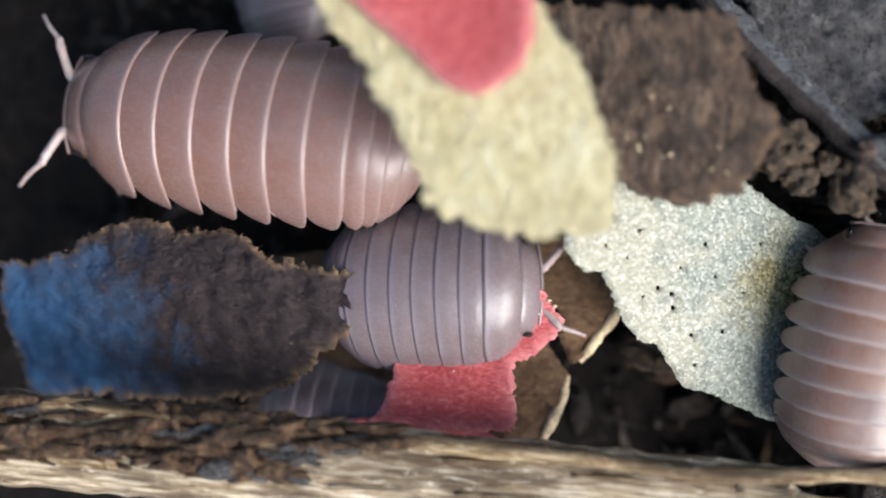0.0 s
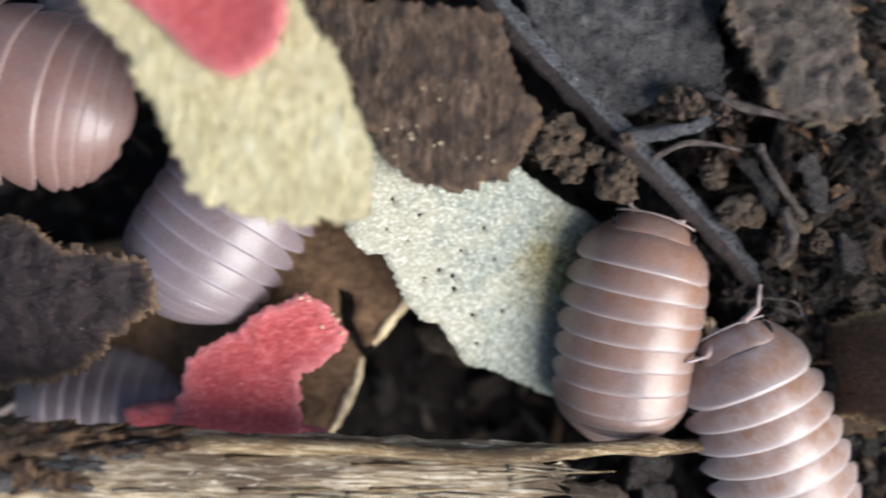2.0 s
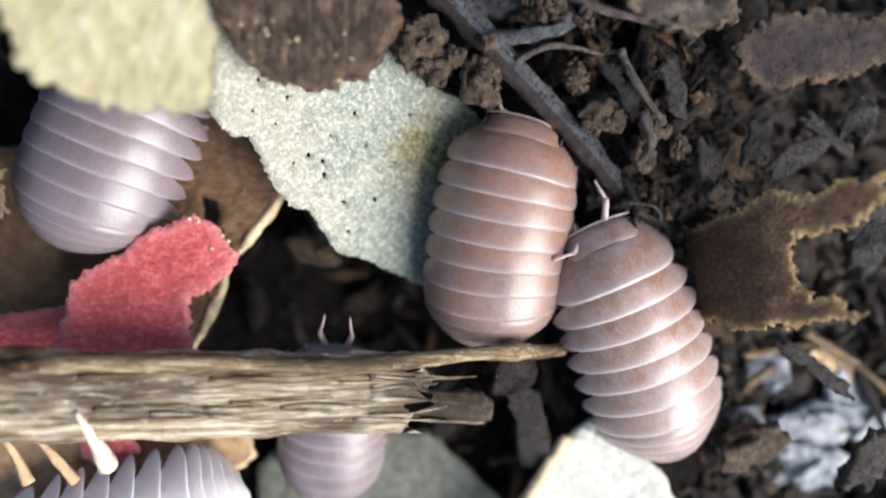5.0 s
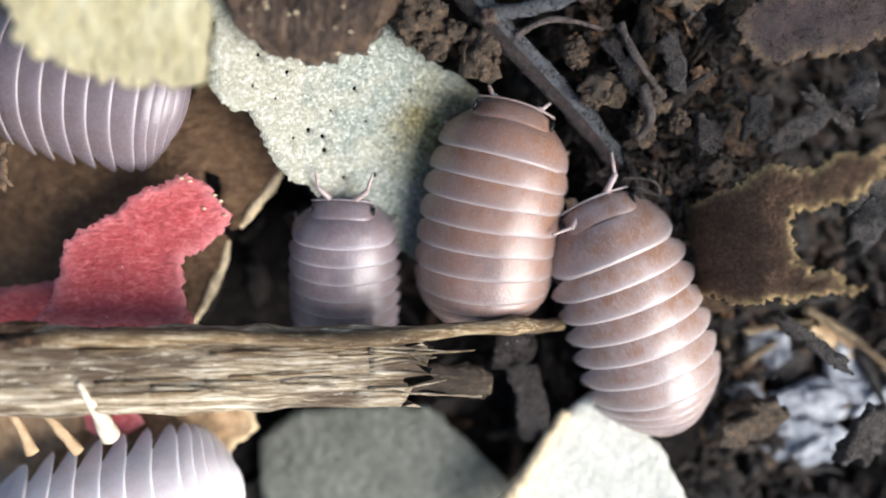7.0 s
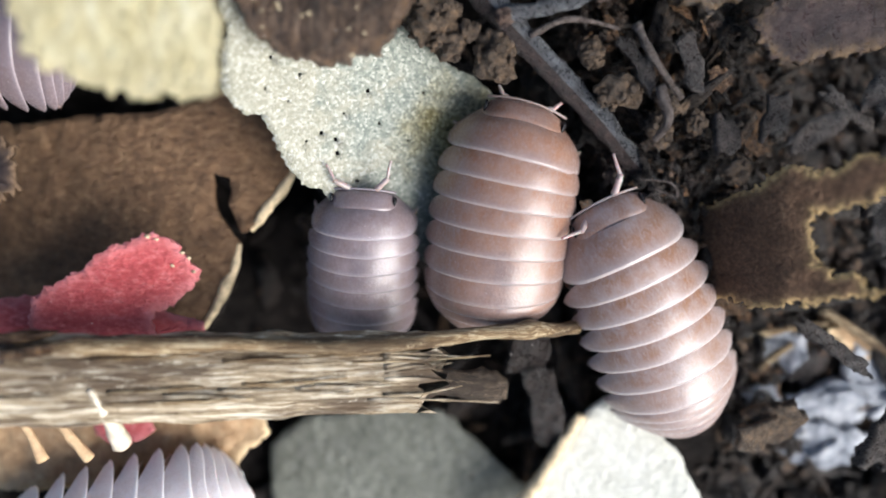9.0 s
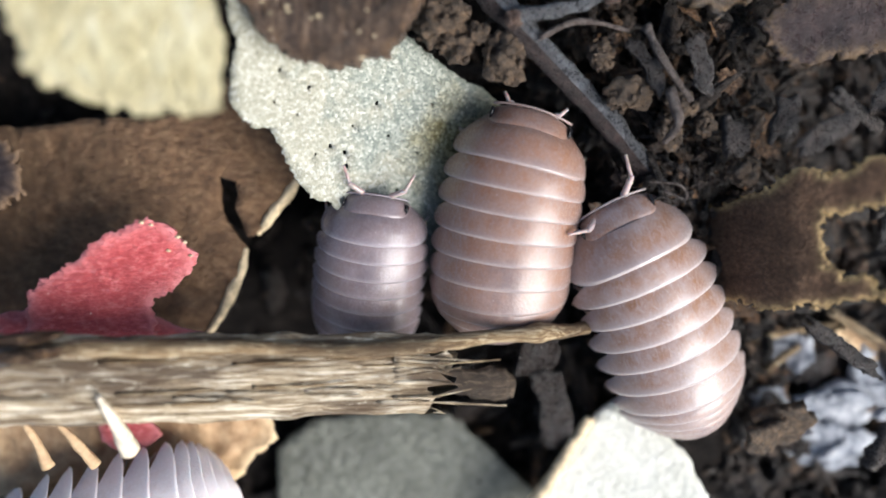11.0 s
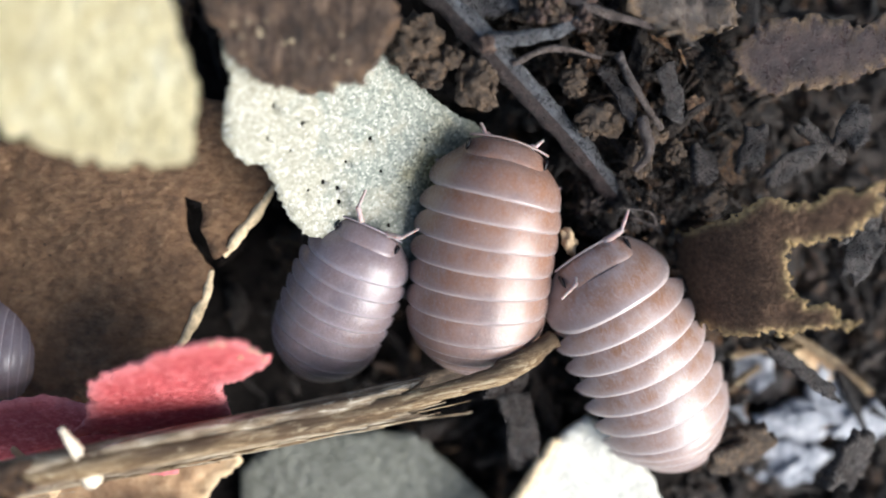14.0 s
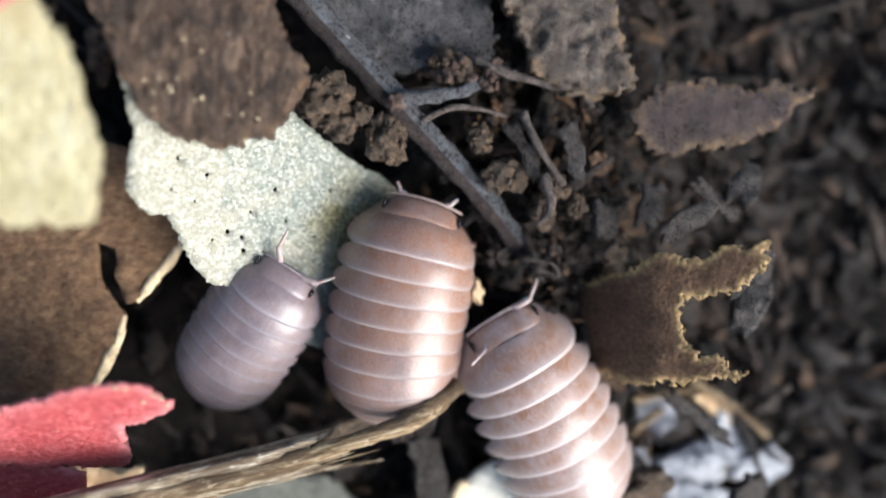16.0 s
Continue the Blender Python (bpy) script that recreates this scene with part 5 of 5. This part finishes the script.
    key(shaded, [
        (0.0, -31.89, 23.82, -6.0, 0.0, 0.0, 100.0),
        (16.0, -31.89, 23.82, -6.0, 0.0, 0.0, 100.0),
    ])
    key(pale_leaf, [
        (0.0, -6.54, 4.14, -2.04, 0.0, 0.0, 0.0),
        (0.5, -6.56, 4.09, -2.04, 0.0, 0.0, 0.0),
        (1.0, -6.65, 4.13, -2.04, 0.0, 0.0, 0.0),
        (1.5, -6.6, 4.16, -2.04, 0.0, 0.0, 0.0),
        (2.0, -6.61, 4.24, -2.04, 0.0, 0.0, 0.0),
        (3.0, -6.43, 4.56, -2.04, 0.0, 0.0, 0.0),
        (3.5, -6.46, 4.78, -2.04, 0.0, 0.0, 0.0),
        (4.0, -6.27, 5.24, -2.04, 0.0, 0.0, 0.0),
        (4.5, -6.2, 5.38, -2.04, 0.0, 0.0, 0.0),
        (5.0, -6.22, 5.38, -2.04, 0.0, 0.0, 0.0),
        (5.2, -6.19, 5.34, -2.04, 0.0, 0.0, 0.0),
        (7.3, -6.24, 5.32, -2.04, 0.0, 0.0, 0.0),
        (7.5, -6.19, 5.34, -2.04, 0.0, 0.0, 0.0),
        (8.0, -6.26, 5.39, -2.04, 0.0, 0.0, 0.0),
        (8.5, -6.22, 5.44, -2.04, 0.0, 0.0, 0.0),
        (9.0, -6.19, 5.26, -2.04, 0.0, 0.0, 0.0),
        (11.5, -6.11, 4.63, -2.04, 0.0, 0.0, 0.0),
        (12.0, -5.64, 4.58, -2.04, 0.0, 0.0, 0.0),
        (12.5, -5.53, 4.59, -2.04, 0.0, 0.0, 0.0),
        (13.0, -4.94, 4.06, -2.04, 0.0, 0.0, 0.0),
        (13.5, -4.82, 4.14, -2.04, 0.0, 0.0, 0.0),
        (14.0, -4.88, 4.01, -2.04, 0.0, 0.0, 0.0),
        (14.5, -5.18, 4.44, -2.04, 0.0, 0.0, 0.0),
        (15.0, -5.06, 4.32, -2.04, 0.0, 0.0, 0.0),
        (15.5, -5.01, 4.29, -2.04, 0.0, 0.0, 0.0),
        (16.0, -5.29, 4.0, -2.04, 0.0, 0.0, 0.0),
    ])
    key(straw_leaf, [
        (0, -10.66, 5.69, 8.5, 0.0, 0.0, 4.0),
        (0.5, -11.02, 5.48, 8.5, 0.0, 0.0, 4.0),
        (1, -10.93, 5.73, 8.5, 0.0, 0.0, 4.0),
        (1.5, -10.85, 5.73, 8.5, 0.0, 0.0, 4.0),
        (2, -10.98, 5.55, 8.5, 0.0, 0.0, 4.0),
        (2.2, -12.24, 5.12, 8.5, 0.0, 0.0, 3.0),
        (2.5, -11.46, 5.42, 8.5, 0.0, 0.0, 2.0),
        (3, -11.39, 5.55, 8.5, 0.0, 0.0, 1.0),
        (3.5, -11.54, 5.79, 8.5, 0.0, 0.0, 0.0),
        (4, -11.43, 5.47, 8.5, 0.0, 0.0, 0.0),
        (4.5, -11.41, 5.54, 8.5, 0.0, 0.0, 0.0),
        (5, -11.41, 5.58, 8.5, 0.0, 0.0, 0.0),
        (5.2, -11.39, 5.64, 8.5, 0.0, 0.0, 0.0),
        (7.3, -11.58, 5.40, 8.5, 0.0, 0.0, 0.0),
        (7.5, -11.65, 5.43, 8.5, 0.0, 0.0, 0.0),
        (8, -11.83, 5.43, 8.5, 0.0, 0.0, 0.0),
        (8.5, -11.75, 5.30, 8.5, 0.0, 0.0, 0.0),
        (9, -11.65, 5.00, 8.5, 0.0, 0.0, 0.0),
        (11.5, -12.07, 4.31, 8.5, 0.0, 0.0, 0.0),
        (12, -11.82, 4.19, 8.5, 0.0, 0.0, 0.0),
        (12.5, -11.99, 4.12, 8.5, 0.0, 0.0, 0.0),
        (13, -11.64, 3.40, 8.5, 0.0, 0.0, 0.0),
        (13.5, -11.96, 3.41, 8.5, 0.0, 0.0, 0.0),
        (14, -12.03, 3.41, 8.5, 0.0, 0.0, 0.0),
        (14.5, -12.14, 3.44, 8.5, 0.0, 0.0, 0.0),
        (15, -12.05, 3.35, 8.5, 0.0, 0.0, 0.0),
        (15.5, -12.09, 3.29, 8.5, 0.0, 0.0, 0.0),
        (16, -12.12, 3.12, 8.5, 0.0, 0.0, 0.0),
    ])
    key(red_petal, [
        (0, -17.06, 11.97, 9.4, 0.0, 0.0, 0.0),
        (0.5, -17.26, 12.19, 9.4, 0.0, 0.0, 0.0),
        (1, -17.10, 12.04, 9.4, 0.0, 0.0, 0.0),
        (1.5, -17.05, 12.13, 9.4, 0.0, 0.0, 0.0),
        (2, -17.49, 12.25, 9.4, 0.0, 0.0, 0.0),
        (2.2, -19.98, 11.86, 9.4, 0.0, 0.0, 0.0),
        (2.5, -18.04, 12.44, 9.4, 0.0, 0.0, 0.0),
        (5, -17.86, 12.23, 9.4, 0.0, 0.0, 0.0),
        (13, -16.62, 12.35, 9.4, 0.0, 0.0, 0.0),
        (14.5, -17.32, 11.83, 9.4, 0.0, 0.0, 0.0),
        (15, -17.25, 12.06, 9.4, 0.0, 0.0, 0.0),
        (15.5, -17.09, 12.47, 9.4, 0.0, 0.0, 0.0),
        (16, -16.93, 12.31, 9.4, 0.0, 0.0, 0.0),
    ])
    key(red_scrap, [
        (0.0, -18.23, -3.44, -2.0, 0.0, 0.0, 0.0),
        (0.5, -18.08, -3.14, -2.0, 0.0, 0.0, 0.0),
        (1.0, -18.09, -3.25, -2.0, 0.0, 0.0, 0.0),
        (1.5, -17.47, -3.37, -2.0, 0.0, 0.0, 0.0),
        (2.2, -18.81, -5.84, -2.0, 0.0, 0.0, 0.0),
        (2.5, -18.09, -6.01, -2.0, 0.0, 0.0, 0.0),
        (3.0, -16.62, -6.08, -2.0, 0.0, 0.0, 0.0),
        (3.5, -17.33, -5.9, -2.0, 0.0, 0.0, 0.0),
        (4.0, -16.97, -6.65, -2.0, 0.0, 0.0, 0.0),
        (4.5, -16.79, -6.49, -2.0, 0.0, 0.0, 0.0),
        (5.0, -16.81, -6.14, -2.0, 0.0, 0.0, 0.0),
        (5.2, -16.62, -5.46, -2.0, 0.0, 0.0, 0.0),
        (7.3, -17.7, -5.28, -2.0, 0.0, 0.0, 0.0),
        (7.5, -18.17, -5.17, -2.0, 0.0, 0.0, 0.0),
        (8.0, -18.85, -5.31, -2.0, 0.0, 0.0, 0.0),
        (8.5, -19.31, -5.97, -2.0, 0.0, 0.0, 0.0),
        (9.0, -19.59, -8.28, -1.88, 8.0, 0.0, 0.0),
        (9.2, -19.54, -8.98, -1.82, 12.0, 0.0, 0.0),
        (11.3, -20.15, -7.02, -1.87, 9.0, 0.0, 3.0),
        (11.5, -20.73, -6.93, -1.82, 12.0, 0.0, 3.0),
        (11.8, -21.2, -9.39, -1.56, 26.0, 0.0, 3.0),
        (12.0, -18.17, -11.16, -1.24, 38.0, 0.0, 3.0),
        (12.5, -15.5, -10.95, -1.1, 42.0, 0.0, 3.0),
        (13.0, -14.0, -9.91, -1.1, 42.0, 0.0, 2.0),
        (13.5, -13.49, -10.0, -1.1, 42.0, 0.0, 0.0),
        (14.0, -13.89, -9.84, -1.1, 42.0, 0.0, 0.0),
        (14.5, -15.0, -8.51, -1.1, 42.0, 0.0, -4.0),
        (15.0, -14.24, -8.87, -1.1, 42.0, 0.0, -4.0),
        (15.5, -14.08, -8.99, -1.1, 42.0, 0.0, -4.0),
        (16.0, -14.31, -9.42, -1.1, 42.0, 0.0, -4.0),
    ])
    key(red_base, [
        (0.0, -22.09, -6.58, -3.2, 0.0, 0.0, 0.0),
        (8.0, -22.09, -6.58, -3.2, 0.0, 0.0, 0.0),
        (9.0, -22.09, -6.88, -3.2, 0.0, 0.0, 0.0),
        (11.5, -22.09, -7.78, -3.2, 0.0, 0.0, 0.0),
        (12.0, -22.09, -9.58, -3.2, 0.0, 0.0, 0.0),
        (12.5, -22.09, -10.78, -3.2, 0.0, 0.0, 0.0),
        (13.0, -22.09, -11.38, -3.2, 0.0, 0.0, 0.0),
        (16.0, -22.09, -11.38, -3.2, 0.0, 0.0, 0.0),
    ])
    key(straw_stem, [
        (0.0, 7.0, -7.6, -2.2, 0.0, 8.0, -4.7),
        (0.5, 7.0, -7.6, -2.2, 0.0, 8.0, -5.4),
        (1.0, 7.0, -7.6, -2.2, 0.0, 8.0, -5.6),
        (1.5, 7.0, -7.6, -2.2, 0.0, 8.0, -5.0),
        (2.0, 7.0, -7.6, -2.2, 0.0, 8.0, -2.5),
        (2.5, 7.0, -7.6, -2.2, 0.0, 8.0, -0.2),
        (3.0, 7.0, -7.6, -2.2, 0.0, 8.0, -0.3),
        (3.5, 7.0, -7.6, -2.2, 0.0, 8.0, -0.9),
        (4.0, 7.0, -7.6, -2.2, 0.0, 8.0, -0.8),
        (4.5, 7.0, -7.6, -2.2, 0.0, 8.0, -1.1),
        (5.0, 7.0, -7.6, -2.2, 0.0, 8.0, -0.9),
        (5.2, 7.0, -7.6, -2.2, 0.0, 8.0, -1.2),
        (7.3, 7.0, -7.6, -2.2, 0.0, 8.0, -0.4),
        (7.5, 7.0, -7.6, -2.2, 0.0, 8.0, -0.4),
        (8.0, 7.0, -7.6, -2.2, 0.0, 8.0, -0.8),
        (8.5, 7.0, -7.6, -2.2, 0.0, 8.0, -0.6),
        (9.0, 7.0, -7.6, -2.2, 0.0, 8.0, -0.2),
        (11.3, 7.0, -7.6, -2.2, 10.0, 8.0, -0.6),
        (11.5, 7.0, -7.6, -2.2, 15.0, 8.0, -0.1),
        (12.0, 7.0, -7.6, -2.2, 42.0, 8.0, 5.2),
        (12.5, 7.0, -7.6, -2.2, 60.0, 8.0, 7.9),
        (13.0, 7.0, -7.6, -2.2, 64.0, 8.0, 9.8),
        (13.5, 7.0, -7.6, -2.2, 64.0, 8.0, 9.0),
        (14.0, 7.0, -7.6, -2.2, 64.0, 8.0, 9.0),
        (14.5, 7.0, -7.6, -2.2, 64.0, 8.0, 8.5),
        (15.0, 7.0, -7.6, -2.2, 64.0, 8.0, 9.4),
        (15.5, 7.0, -7.6, -2.2, 64.0, 8.0, 10.2),
        (16.0, 7.0, -7.6, -2.2, 64.0, 8.0, 11.4),
    ])
    sway(blush_feelers[0], [
        (0, 70),
        (2, 72),
        (3, 68),
        (4, 72),
        (5, 76),
        (7.5, 78),
        (9, 76),
        (11.5, 66),
        (12.5, 78),
        (13.5, 88),
        (14.5, 95),
        (16, 95),
    ], 38)
    sway(blush_feelers[1], [
        (0, -10),
        (3, -20),
        (4, 0),
        (5, 20),
        (7.5, -5),
        (9, 5),
        (11.5, 0),
        (12.5, -10),
        (13.5, -45),
        (14.5, -30),
        (16, -40),
    ])
    sway(dusky_feelers[0], [(0, 0), (4.8, 10), (5.0, -20), (5.2, 10), (7.5, 0), (8.0, 4), (9, 20), (11.5, 10), (12.5, -8), (13.5, -12), (15, 0), (16, -5)])
    sway(dusky_feelers[1], [(0, 0), (4.8, -15), (5.0, 20), (5.2, -5), (7.5, -8), (8.0, -6), (9, 0), (11.5, -25), (12.5, -40), (13.5, -30), (16, -30)])


motions()
